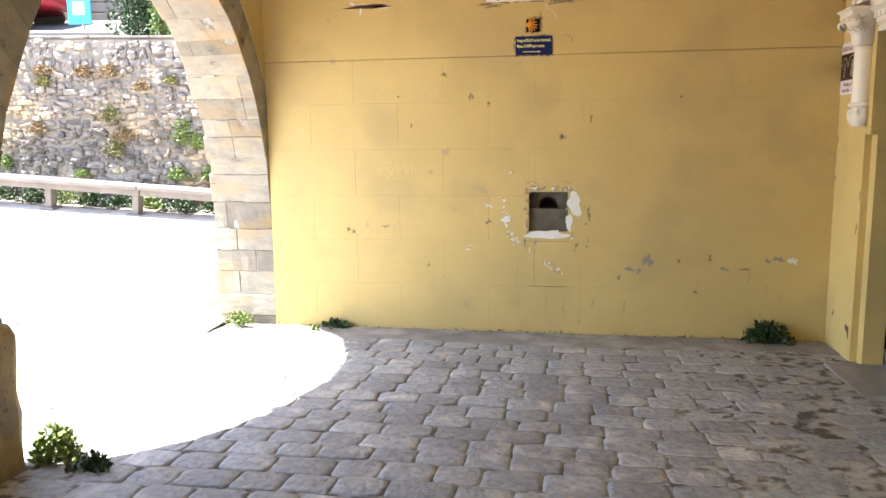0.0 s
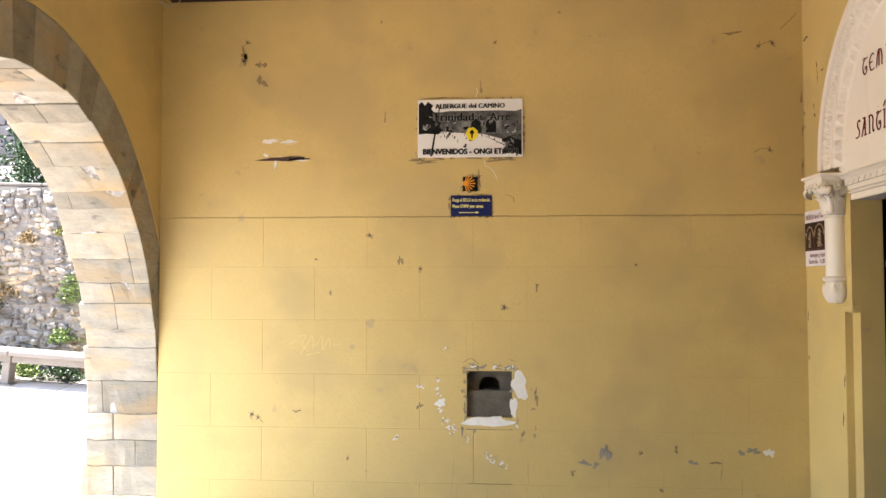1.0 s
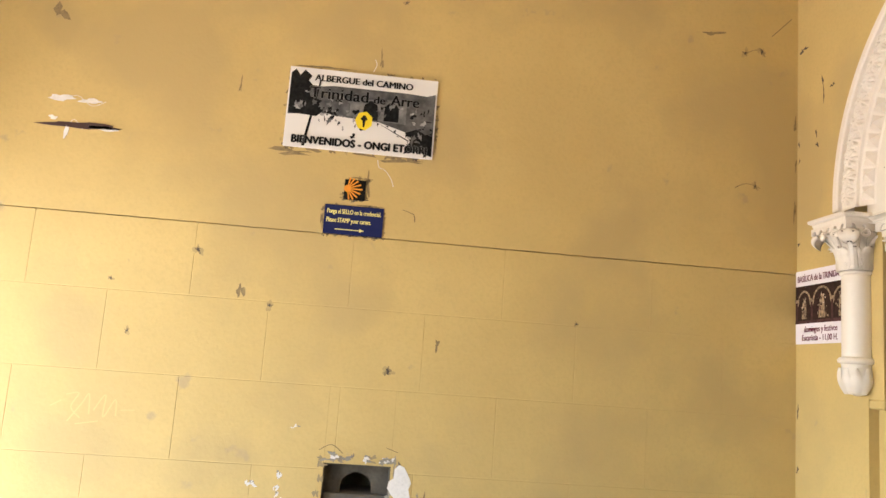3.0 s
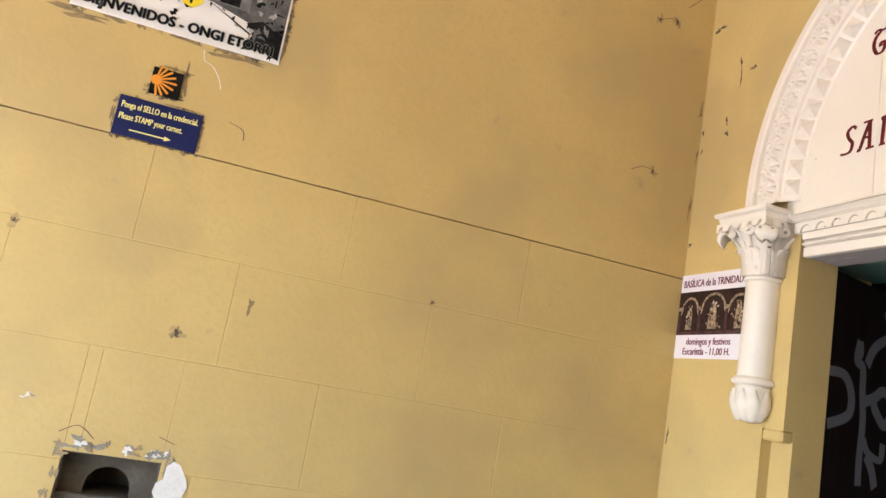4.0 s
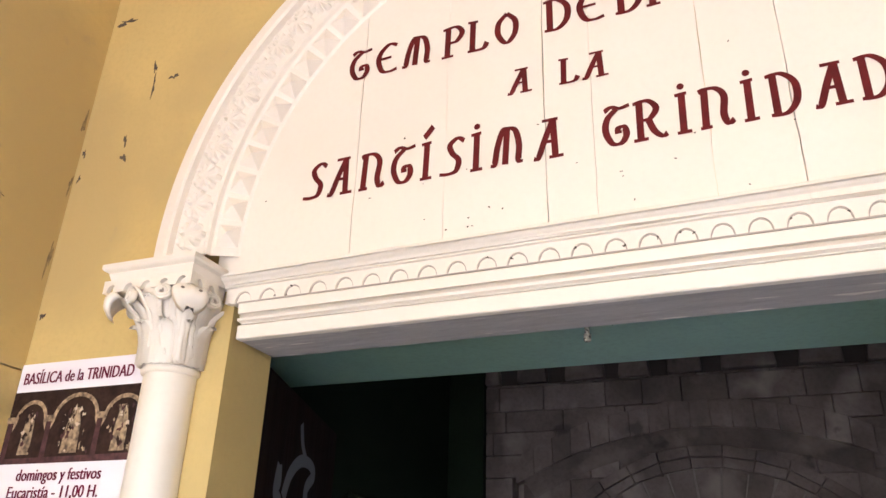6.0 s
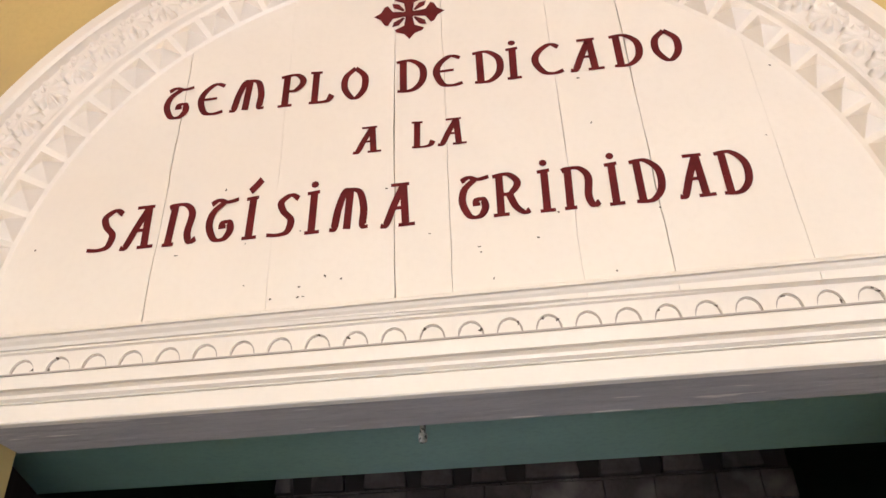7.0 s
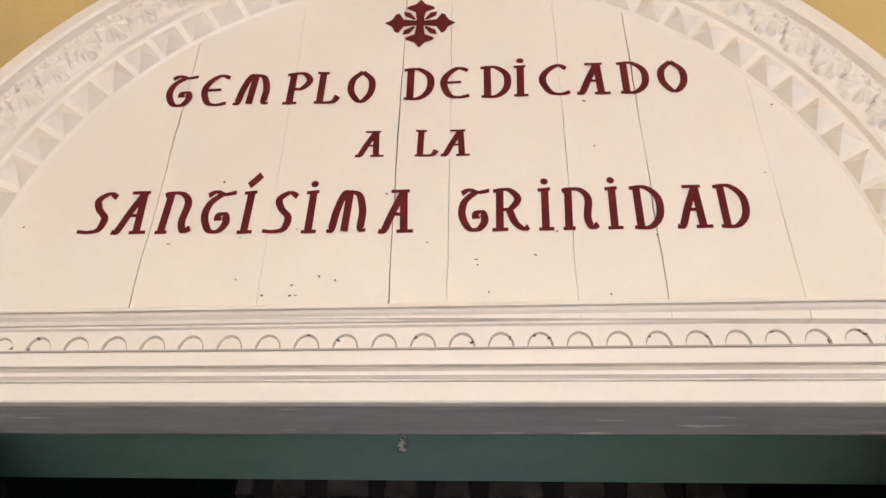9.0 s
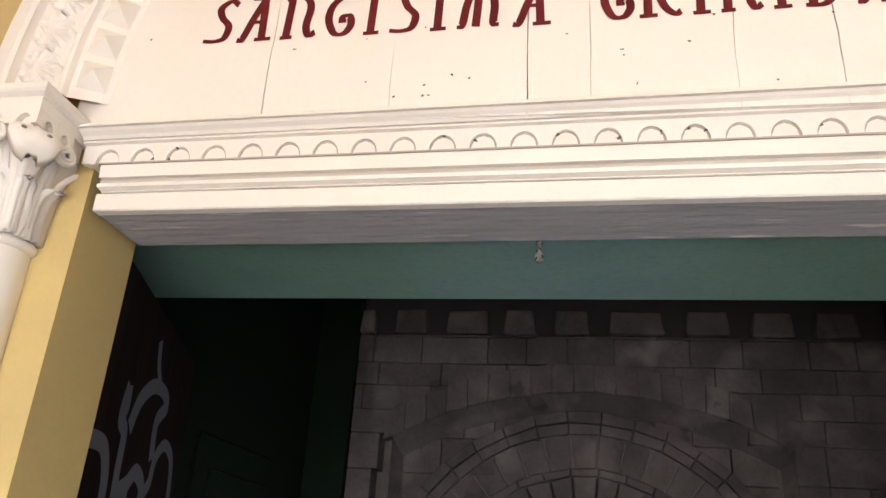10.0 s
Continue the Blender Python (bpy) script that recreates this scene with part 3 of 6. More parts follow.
xs = [-2.99, -3.2, -3.4, -3.6, -4.0, -5.0, -7.0, -11.4, -16.0, -30.0]
ys = [-20.0, -10.0, -3.0, 1.0, 3.0, 4.0, 5.0, 6.0, 6.5, 7.0, 8.0, 9.5, 11.5, 20.0]
pavement = whole("pavement", loft([[(x, y, court_z(x, y) - 0.012 * (x < -3.8)) for x in xs] for y in ys]), PAVING_JOINT, "pale paved forecourt in full sun, climbing to a wall", "pavement", "structure")
part("ramp", loft([[(x, y, court_z(x, y) + 0.003) for x in (-3.0, -3.2, -3.4, -3.6, -3.9, -4.15)] for y in [-20.0, -10.0, -3.0] + [0.5 * k for k in range(26)]]), PAVING, pavement, "", True)
slab = mesh_of("paving_slab", box(-0.296, 0.296, -0.446, 0.446, -0.04, 0.0, 0.005), PAVING)
for i in range(14):
    for j in range(-1, 9):
        x, y = -4.35 - 0.6 * i, 3.1 + 0.9 * j + 0.45 * (i % 2)
        e = 0.1
        up = Vector((court_z(x - e, y) - court_z(x + e, y), court_z(x, y - e) - court_z(x, y + e), 2 * e)).normalized()
        ax = Vector((1, 0, 0)) - up * up.x
        ax.normalize()
        piece("paving_slab", slab, pavement, Matrix.Translation((x, y, court_z(x, y))) @ Matrix((ax, up.cross(ax), up)).transposed().to_4x4())

# ---- church doorway ----
CY, CZ, R_IN, R_OUT, X_T = 5.420, 2.515, 0.940, 1.180, 2.37


def sweep_arch(profile, n=66, a0=-1.0, a1=181.0):
    """A moulding round the tympanum; profile: (radius, x)."""
    rings = []
    for i in range(n + 1):
        a = radians(a0 + (a1 - a0) * i / n)
        rings.append([(x, CY + r * math.cos(a), CZ + r * math.sin(a)) for r, x in profile])
    return loft(rings)


tympanum = thing("tympanum", (X_T, CY, CZ), "cream painted plank tympanum with dark red lettering", "tympanum")
cuts = [CY - R_IN - 0.02, 4.681, 4.948, 5.123, 5.383, 5.502, 5.765, 6.022, CY + R_IN + 0.02]
R_B = R_IN + 0.02
GAPS = (0.0, 0.0005, 0.0009, 0.0005, 0.0004, 0.0011, 0.0003, 0.0008, 0.0)


def plank_edge(k, z, side):
    """Where the seam k between two planks runs at height z: it wavers and opens and closes a little."""
    wave = 0.0035 * noise.noise((z * 7.0, k * 3.1, 0)) + 0.0014 * noise.noise((z * 31.0, k * 3.1, 5))
    return cuts[k] + (wave + side * GAPS[k] * max(0.25, 1.0 + 1.6 * noise.noise((z * 5.0, k * 1.7, 9)))) * (0 < k < len(cuts) - 1)


for k in range(len(cuts) - 1):
    def crown(y):
        return max(2.441, CZ + math.sqrt(max(0.0, R_B ** 2 - (y - CY) ** 2)))
    up = [2.44 + (crown(cuts[k]) - 2.44) * i / 24 for i in range(25)]
    down = [2.44 + (crown(cuts[k + 1]) - 2.44) * i / 24 for i in range(24, -1, -1)]
    pts = [(plank_edge(k, z, 1), z) for z in up]
    pts += [(y, crown(y)) for y in (cuts[k] + (cuts[k + 1] - cuts[k]) * i / 10 for i in range(1, 10))]
    pts += [(plank_edge(k + 1, z, -1), z) for z in down]
    if up[-1] - up[0] < 0.01:
        pts = pts[24:]
    if down[0] - down[-1] < 0.01:
        pts = pts[:-24]
    part("plank", flat(pts, "x", X_T, 0.028), CREAM, tympanum)

GLYPHS = {
    "T": (0.80, ["0.05,.90 .25,.99 .5,.93 .80,.98", ".42,.93 .13,.70 .06,.38 .24,.07 .5,.05 .66,.24 .60,.44 .44,.42 .43,.29"]),
    "E": (0.80, [".74,.90 .46,.98 .16,.76 .06,.46 .22,.1 .5,.03 .78,.09", ".1,.5 .55,.52"]),
    "M": (1.08, ["0,.04 .13,.08 .22,.5 .38,.90 .54,.97 .8,.88 .92,.5 .90,.1 1.04,.06", ".54,.95 .47,.03"]),
    "P": (0.76, [".2,.03 .22,.97", "0,.02 .42,.03", ".03,.94 .5,.99 .72,.76 .52,.5 .26,.48"]),
    "L": (0.74, [".2,.03 .22,.97", ".04,.99 .4,.97", ".04,.02 .56,.03 .72,.22"]),
    "O": (0.76, [".4,.98 .12,.72 .10,.33 .38,.02 .66,.28 .68,.7 .4,.98"]),
    "D": (0.82, [".2,.03 .2,.95", ".01,.95 .42,.98 .74,.72 .73,.3 .45,.03 .03,.02"]),
    "I": (0.44, [".2,.03 .23,.96", ".02,.02 .42,.03", ".04,.95 .38,.98"]),
    "C": (0.80, [".74,.86 .5,.97 .16,.74 .06,.44 .26,.1 .55,.03 .80,.10"]),
    "A": (0.94, ["0,.04 .14,.05 .36,.5 .62,.98", ".62,.97 .67,.03", ".48,.02 .92,.03", ".3,.42 .66,.42", ".28,.97 .78,.98"]),
    "S": (0.84, [".82,.86 .6,.96 .34,.80 .42,.58 .64,.36 .56,.1 .3,.03 0,.05"]),
    "N": (0.92, [".15,.03 .2,.95", "0,.02 .32,.03", ".04,.90 .2,.96 .52,.94 .72,.72 .66,.28 .76,.05 .92,.12"]),
    "R": (0.96, [".2,.03 .22,.95", "0,.02 .42,.03", ".04,.94 .45,.98 .7,.76 .5,.52 .26,.5", ".45,.52 .60,.2 .82,.04 .96,.09"]),
}


def lettered(word, y0, y1, base0, base1, height, starts=()):
    """A painted word from y0 to y1 (y falls from left to right), its foot at base0 and base1. starts: where each letter begins, as a share of the word."""
    total = sum(GLYPHS[c][0] for c in word.replace("Í", "I")) + 0.13 * (len(word) - 1)
    unit = (y0 - y1) / total
    wide = unit * (0.91 if starts else 1.0)
    at = 0.0
    for i, c in enumerate(word):
        at = starts[i] * total * unit / wide if starts else at
        glyph = GLYPHS["I" if c == "Í" else c]
        bm = bmesh.new()
        foot = base0 + (base1 - base0) * i / len(word)
        x = X_T - 0.0014
        start = y0

        def place(q, at=at, foot=foot, x=x, start=start):
            return (x, start - wide * (at + q.x), foot + height * q.y)
        for k, s in enumerate(glyph[1]):
            x = X_T - 0.0014 - 0.00025 * k
            brush(bm, stroke_points(s), lambda q, x=x, at=at, foot=foot, start=start: (x, start - wide * (at + q.x), foot + height * q.y), 0.080, 0.206)
        if c == "Í":
            brush(bm, [Vector((0.12, 1.14)), Vector((0.28, 1.28)), Vector((0.42, 1.42))], place, 0.10, 0.24)
        elif c == "I":
            bm.faces.new([bm.verts.new(place(Vector((0.23 + 0.11 * math.cos(a * 0.785), 1.17 + 0.085 * math.sin(a * 0.785))))) for a in range(8)])
        for f in bm.faces:
            f.normal_update()
            if f.normal.x > 0:
                f.normal_flip()
        part("letter", bm, OXBLOOD, tympanum)
        at += glyph[0] + 0.13


lettered("TEMPLO", 6.068, 5.568, 3.008, 3.020, 0.102, (0, 0.168, 0.328, 0.566, 0.711, 0.875))
lettered("DEDICADO", 5.498, 4.830, 3.026, 3.046, 0.102, (0, 0.138, 0.277, 0.394, 0.493, 0.620, 0.770, 0.915))
lettered("A", 5.597, 5.531, 2.850, 2.850, 0.075)
lettered("LA", 5.465, 5.337, 2.851, 2.852, 0.076)
lettered("SANTÍSIMA", 6.178, 5.450, 2.641, 2.643, 0.111, (0, 0.103, 0.232, 0.363, 0.472, 0.548, 0.660, 0.736, 0.888))
lettered("TRINIDAD", 5.360, 4.742, 2.645, 2.656, 0.110, (0, 0.111, 0.267, 0.352, 0.500, 0.589, 0.737, 0.879))
# flowered cross over the lettering
bm = bmesh.new()
for q in range(4):
    rot = Matrix.Rotation(radians(90 * q), 2)
    bm.faces.new([bm.verts.new((X_T - 0.0014, 5.465 - 1.1 * v[0], 3.294 + 1.1 * v[1])) for v in (rot @ Vector(p) for p in ((0.008, 0.008), (0.012, 0.038), (0.034, 0.050), (0.030, 0.058), (0.012, 0.066), (0.0, 0.083), (-0.012, 0.066), (-0.030, 0.058), (-0.034, 0.050), (-0.012, 0.038), (-0.008, 0.008)))])
    bm.faces.new([bm.verts.new((X_T - 0.0016, 5.465 - 1.1 * v[0], 3.294 + 1.1 * v[1])) for v in (rot @ Vector(p) for p in ((0.010, 0.014), (0.014, 0.010), (0.036, 0.024), (0.040, 0.040), (0.024, 0.036)))])
bm.faces.new([bm.verts.new((X_T - 0.0018, 5.465 + 0.016 * math.cos(a * 0.628), 3.294 + 0.016 * math.sin(a * 0.628))) for a in range(10)])
part("cross_ornament", bm, OXBLOOD, tympanum, "dark red painted flowered cross")

archivolt = thing("archivolt", (2.3, CY, CZ), "cream painted carved round arch with palmettes and dogtooth", "arch moulding")
part("outer_band", sweep_arch([(R_OUT, 2.425), (R_OUT, 2.308), (R_OUT - 0.008, 2.300), (1.142, 2.300), (1.134, 2.305), (1.130, 2.326)]), CREAM, archivolt)
part("palmette_bed", sweep_arch([(1.134, 2.324), (1.018, 2.327)]), CREAM, archivolt)
part("fillet", sweep_arch([(1.0265, 2.332), (1.025, 2.321), (1.0195, 2.3185), (1.013, 2.321), (1.010, 2.330), (1.008, 2.336)]), CREAM, archivolt)
part("dogtooth_bed", sweep_arch([(1.010, 2.333), (1.004, 2.337), (0.950, 2.362), (0.938, 2.3705)]), CREAM, archivolt)


def palmette_mesh():
    """A fan of seven swelling lobes over two scrolls, carved in one piece; the fan points along -y, proud along z."""
    n = 30
    lobes = []
    for k in range(-3, 4):
        a = radians(33 * k)
        lobes.append((math.sin(a), -math.cos(a), 0.060 - 0.0065 * abs(k)))

    def height(x, y):
        h = 0.0
        for sx, sy, ln in lobes:
            along_, off = x * sx + (y - 0.012) * sy, x * sy - (y - 0.012) * sx
            if 0.0 < along_ < ln:
                half = 0.0022 + 0.0102 * (along_ / ln) ** 0.9
                end = math.sqrt(max(0.0, 1 - max(0.0, (along_ - ln + half) / half) ** 2))
                if abs(off) < half * end:
                    h = max(h, 0.004 + 0.017 * math.sqrt(1 - (off / (half * max(end, 0.05))) ** 2) * (0.55 + 0.45 * along_ / ln))
        for q in (-1, 1):
            d = math.hypot(x - q * 0.0175, y - 0.027)
            if d < 0.0155:
                h = max(h, 0.014 + 0.005 * math.cos(d * 640) - 0.010 * (d < 0.003))
        return h
    bm = bmesh.new()
    grid = [[bm.verts.new((-0.0435 + 0.087 * i / n, -0.049 + 0.096 * j / n, height(-0.0435 + 0.087 * i / n, -0.049 + 0.096 * j / n) - 0.001)) for i in range(n + 1)] for j in range(n + 1)]
    for j in range(n):
        for i in range(n):
            bm.faces.new((grid[j][i], grid[j][i + 1], grid[j + 1][i + 1], grid[j + 1][i]))
    return mesh_of("palmette", bm, CREAM, True)


PALM = palmette_mesh()
NP = 37
for i in range(NP):
    a = radians(180 * (i + 0.5) / NP)
    rad = Vector((0, math.cos(a), math.sin(a)))
    out = Vector((-1, 0, 0))
    side = rad.cross(out)
    m = Matrix.Translation((2.326, CY + 1.078 * rad.y, CZ + 1.078 * rad.z)) @ Matrix((side, rad, out)).transposed().to_4x4()
    piece("palmette", PALM, archivolt, m)
bm = bmesh.new()
vs = [bm.verts.new(p) for p in ((-0.0350, -0.032, 0), (0.0350, -0.032, 0), (0.0360, 0.030, 0), (-0.0360, 0.030, 0))]
tip = bm.verts.new((0, -0.002, 0.034))
for i in range(4):
    bm.faces.new((vs[i], vs[(i + 1) % 4], tip))
TOOTH = mesh_of("dogtooth", bm, CREAM)
ND = 37
for i in range(ND):
    a = radians(180 * (i + 0.5) / ND)
    rad = Vector((0, math.cos(a), math.sin(a)))
    out = Vector((-1, 0, 0))
    m = Matrix.Translation((2.352, CY + 0.975 * rad.y, CZ + 0.975 * rad.z)) @ Matrix((rad.cross(out), rad, out)).transposed().to_4x4() @ Matrix.Rotation(0.42, 4, "X")
    piece("dogtooth", TOOTH, archivolt, m)


def lean(y, z):
    """The old timber has sagged: the higher a moulding, the more it rises towards the south."""
    return (CY - y) * (0.005 + 0.075 * (z - DOOR_Z))


def straight(profile, y0, y1):
    """A moulding along the lintel; profile: (x, z)."""
    return loft([[(x, y, z + lean(y, z)) for x, z in profile] for y in (y0, y1)], True)


def leaning(bm):
    for v in bm.verts:
        v.co.z += lean(v.co.y, v.co.z)
    return bm



lintel = thing("lintel", (2.42, CY, DOOR_Z), "cream painted moulded wooden lintel with a scalloped band", "lintel")
FY0, FY1 = 4.480, 6.356
part("cornice", straight([(2.44, 2.4690), (2.366, 2.4690), (2.357, 2.4661), (2.354, 2.4623), (2.354, 2.4571), (2.366, 2.4565), (2.366, 2.4543), (2.357, 2.4536), (2.362, 2.4491), (2.373, 2.4443), (2.378, 2.4384), (2.388, 2.4378), (2.388, 2.4359), (2.380, 2.4354), (2.380, 2.4310), (2.44, 2.4310)], 4.440, 6.400), CREAM, lintel)
for s in (0, 1):
    part("arch_foot", box(2.371, 2.43, (6.345, 4.42)[s], (6.43, 4.50)[s], 2.43, 2.54, 0.004), CREAM, lintel)
part("scallop_back", leaning(box(2.3970, 2.45, 4.440, 6.400, 2.390, 2.433)), CREAM, lintel)
out = [(-0.0380, 0.0), (-0.0380, 0.046), (0.0380, 0.046), (0.0380, 0.0)] + [(0.0260 * math.cos(math.pi * i / 12), 0.033 * math.sin(math.pi * i / 12)) for i in range(13)]
# Thin grey-brown crescent along the inside of each scallop's arc.
ARC_EDGE = mesh_of("dirt_line", flat([(0.0260 * math.cos(math.pi * i / 12), 0.033 * math.sin(math.pi * i / 12)) for i in range(13)] + [((0.0240 - 0.001 * (i % 3)) * math.cos(math.pi * i / 12), (0.0298 - 0.001 * (i % 2)) * math.sin(math.pi * i / 12)) for i in range(12, -1, -1)], "x", 0.0, 0.0004), plain("grey_brown_edge", (0.40, 0.345, 0.29), 0.9))
SCALLOP = mesh_of("scallop", flat(out, "x", 0.0, 0.013), CREAM)
for i in range(25):
    y = 4.517 + 0.0761 * i
    tilt = Matrix.Rotation(-0.013, 4, "X")
    piece("scallop", SCALLOP, lintel, Matrix.Translation((2.3915, y, 2.386 + lean(y, 2.41))) @ tilt)
    piece("dirt_line", ARC_EDGE, lintel, Matrix.Translation((2.3965, y, 2.386 + lean(y, 2.41))) @ tilt)
part("scallop_end", leaning(box(2.3915, 2.405, 6.3815, 6.400, 2.387, 2.431)), CREAM, lintel)
part("scallop_end", leaning(box(2.3915, 2.405, 4.440, 4.4785, 2.387, 2.431)), CREAM, lintel)
# Grey strip below the scallops: the ledge's thin shade, laid on as colour.
part("dirt_seam", leaning(box(2.3908, 2.3990, FY0, FY1, 2.3835, 2.3868)), plain("ledge_shade_grey", (0.42, 0.365, 0.31), 0.9), lintel)
part("fascia", straight([(2.45, 2.383), (2.394, 2.383), (2.392, 2.380), (2.395, 2.353), (2.45, 2.353)], FY0, FY1), CREAM, lintel)
part("bead", straight([(2.45, 2.352), (2.406, 2.352), (2.399, 2.348), (2.410, 2.344), (2.410, 2.342), (2.394, 2.338), (2.396, 2.331), (2.412, 2.329), (2.412, 2.327), (2.45, 2.327)], FY0, FY1), CREAM, lintel)
part("lower_board", leaning(box(2.414, 2.440, FY0, FY1 + 0.012, DOOR_Z, 2.326, 0.003)), CREAM, lintel)
# Flakes are the paint's own; the grey base carries the underside's shade.
part("soffit_board", leaning(box(2.4405, 2.597, FY0, FY1 + 0.012, DOOR_Z + 0.002, 2.326, 0.002)), material("shaded_flaking_paint", (0.44, 0.41, 0.40), (0.35, 0.325, 0.315), 0.6, 6, 40, 0.3, 0.5, stretch=(9, 1, 9), spots=(0.70, 0.65, 0.58), spot_scale=5, spot_at=0.64), lintel, "flaking painted soffit, greyed as in shade")

sr = random.Random(55)
for k in range(16):
    i = sr.randrange(25)
    g = sr.uniform(0.2, 2.9)
    part("dirt_speck", flat(ragged(4.517 + 0.0761 * i + 0.022 * math.cos(g), 2.386 + lean(4.517 + 0.0761 * i, 2.41) + 0.030 * math.sin(g), sr.uniform(0.002, 0.005), sr.uniform(0.002, 0.004), 500 + k, 10, 0.6), "x", 2.3960 - 0.0048 * (k % 2), 0.0004), SOOT, lintel)
for k in range(26):
    a, q = sr.uniform(4.6, 6.3), sr.random()
    part("dirt_speck", flat(ragged(a, 2.49 + 0.55 * q * q, sr.uniform(0.001, 0.0035), sr.uniform(0.001, 0.003), 600 + k, 9, 0.6), "x", X_T - 0.0012, 0.0006), SOOT, lintel)

# colonnettes beside the doorway
carved = part
# Dark colour for small balls, in place of the shade in drilled eyes.
EYE_SHADE = plain("eye_shade", (0.20, 0.165, 0.13), 0.9)


def settled(bm, cy):
    """The capital is squat and a little narrower than its plan: heights and widths pulled to it."""
    for v in bm.verts:
        z = v.co.z
        for (a, p), (b, q) in zip(((1.5, 1.512), (1.768, 1.774), (2.166, 2.194), (2.51, 2.466)), ((1.768, 1.774), (2.166, 2.194), (2.51, 2.466), (2.7, 2.6))):
            if a <= z <= b:
                v.co.z = p + (q - p) * (z - a) / (b - a)
        k = 1 - 0.125 * min(max((z - 2.2) / 0.2, 0), 1)
        v.co.y = cy + (v.co.y - cy) * k
        v.co.x -= 0.02
    return bm


def colonnette(cy, base_label):
    def part(name, bm, mat, parent, label="", smooth=False):
        return carved(name, settled(bm, cy), mat, parent, label, smooth)
    t = thing("colonnette", (2.37, cy, 1.58), base_label, "column", "colonnettes beside the church door")
    cx = 2.412
    ay = cy + 0.002
    part("shaft", lathe(cx, cy, [(0.068, 1.755), (0.069, 1.78), (0.069, 2.15), (0.068, 2.17)], 28), CREAM, t, "", True)
    part("neck_ring", lathe(cx, cy, [(0.068, 2.152), (0.077, 2.156), (0.0785, 2.164), (0.076, 2.172), (0.068, 2.176)], 28), CREAM, t, "", True)
    bell = [(0.070, 2.170), (0.072, 2.22), (0.080, 2.28), (0.098, 2.34), (0.128, 2.395), (0.135, 2.41)]
    part("capital_bell", lathe(cx, cy, bell, 28), CREAM, t, "", True)
    def bell_r(z):
        for (r0, z0), (r1, z1) in zip(bell, bell[1:]):
            if z <= z1:
                return r0 + (r1 - r0) * (z - z0) / (z1 - z0)
        return bell[-1][0]
    # tall narrow leaves round the bell, with a raised midrib and lobed edges
    for ringn, (z0, z1, w, off) in enumerate(((2.174, 2.318, 0.024, 0.0), (2.174, 2.392, 0.020, 18.0))):
        for k in range(10):
            a = radians(90 + off + 36 * k)
            c, s = math.cos(a), math.sin(a)
            if c > 0.35:
                continue
            rings = []
            for i in range(15):
                u = i / 14
                z = z0 + (z1 - z0) * min(u * 1.10, 1.0) - max(0, u - 0.90) * 0.16
                r = bell_r(min(z, 2.40)) + 0.006 + 0.004 * (1 - ringn) + 0.026 * max(0, (u - 0.66) / 0.34) ** 1.6
                lobe = 1.0 + 0.14 * abs(math.sin(u * 9.4))
                half = w * (0.62 + 0.50 * math.sin(math.pi * min(u * 0.8 + 0.12, 1))) * lobe * (1 - 0.75 * max(0, (u - 0.78) / 0.22) ** 1.5)
                row = []
                for j in range(-3, 4):
                    d = (-0.010, 0.005, -0.003, 0.011, -0.003, 0.005, -0.010)[j + 3]
                    tang = half * j / 3
                    row.append((cx + (r + d) * c - tang * s, cy + (r + d) * s + tang * c, z))
                rings.append(row)
            part("leaf", loft(rings), CREAM, t, "", True)
    # broad leaves that roll over at the corners, each with two balls for drilled eyes
    for dy in (-1, 1):
        a = math.atan2(dy * 0.150, -0.132)
        ca, sa = math.cos(a), math.sin(a)
        rings = []
        for i in range(22):
            u = i / 21
            if u < 0.62:
                q = u / 0.62
                rad, z = 0.078 + 0.098 * q ** 2.2, 2.18 + 0.215 * q ** 0.85
            else:
                q = (u - 0.62) / 0.38 * 2.5
                rad, z = 0.170 + 0.034 * math.sin(q), 2.400 - 0.030 * (1 - math.cos(q)) * 1.35
            half = 0.020 + 0.030 * min(max((u - 0.30) / 0.42, 0), 1) ** 1.3
            half *= math.sqrt(max(0.02, 1 - max(0, (u - 0.72) / 0.29) ** 2))
            tilt = min(u / 0.62, 1.0)
            rows = []
            for j in range(-4, 5):
                v = j / 4
                bulge = 0.012 * (1 - v * v) + 0.004 * math.cos(v * 9.4)
                rows.append((cx + (rad + bulge * (1.15 - 0.5 * tilt)) * ca - half * v * sa, cy + (rad + bulge * (1.15 - 0.5 * tilt)) * sa + half * v * ca, z + bulge * tilt * 0.8))
            back = [(x - 0.016 * ca, y - 0.016 * sa, z - 0.012 * tilt) for x, y, z in rows[::-1]]
            rings.append(rows + back)
        part("corner_leaf", loft(rings, True), CREAM, t, "", True)
        for v in (-1, 1):
            b = bmesh.new()
            bmesh.ops.create_uvsphere(b, u_segments=8, v_segments=6, radius=0.0065, matrix=Matrix.Translation((cx + 0.203 * ca - 0.024 * v * sa, cy + 0.203 * sa + 0.024 * v * ca, 2.384)))
            part("drilled_eye", b, EYE_SHADE, t, "", True)
    # small scrolls between the corners
    for k, (dx, dy, r) in enumerate(((-0.140, -0.055, 0.024), (-0.140, 0.055, 0.024), (-0.045, -0.146, 0.026), (-0.045, 0.146, 0.026))):
        a = math.atan2(dy, dx)
        m = Matrix.Translation((cx + dx, cy + dy, 2.385)) @ Matrix.Rotation(a, 4, "Z")
        rings = []
        for i in range(44):
            th = 1.57 + i * 0.30 * (1 if k % 2 else -1)
            rr = r * (1.0 - 0.78 * i / 44)
            p = Vector((0.010 * i / 44, rr * math.cos(th), rr * math.sin(th)))
            tube = 0.0075 * (1 - 0.35 * i / 44)
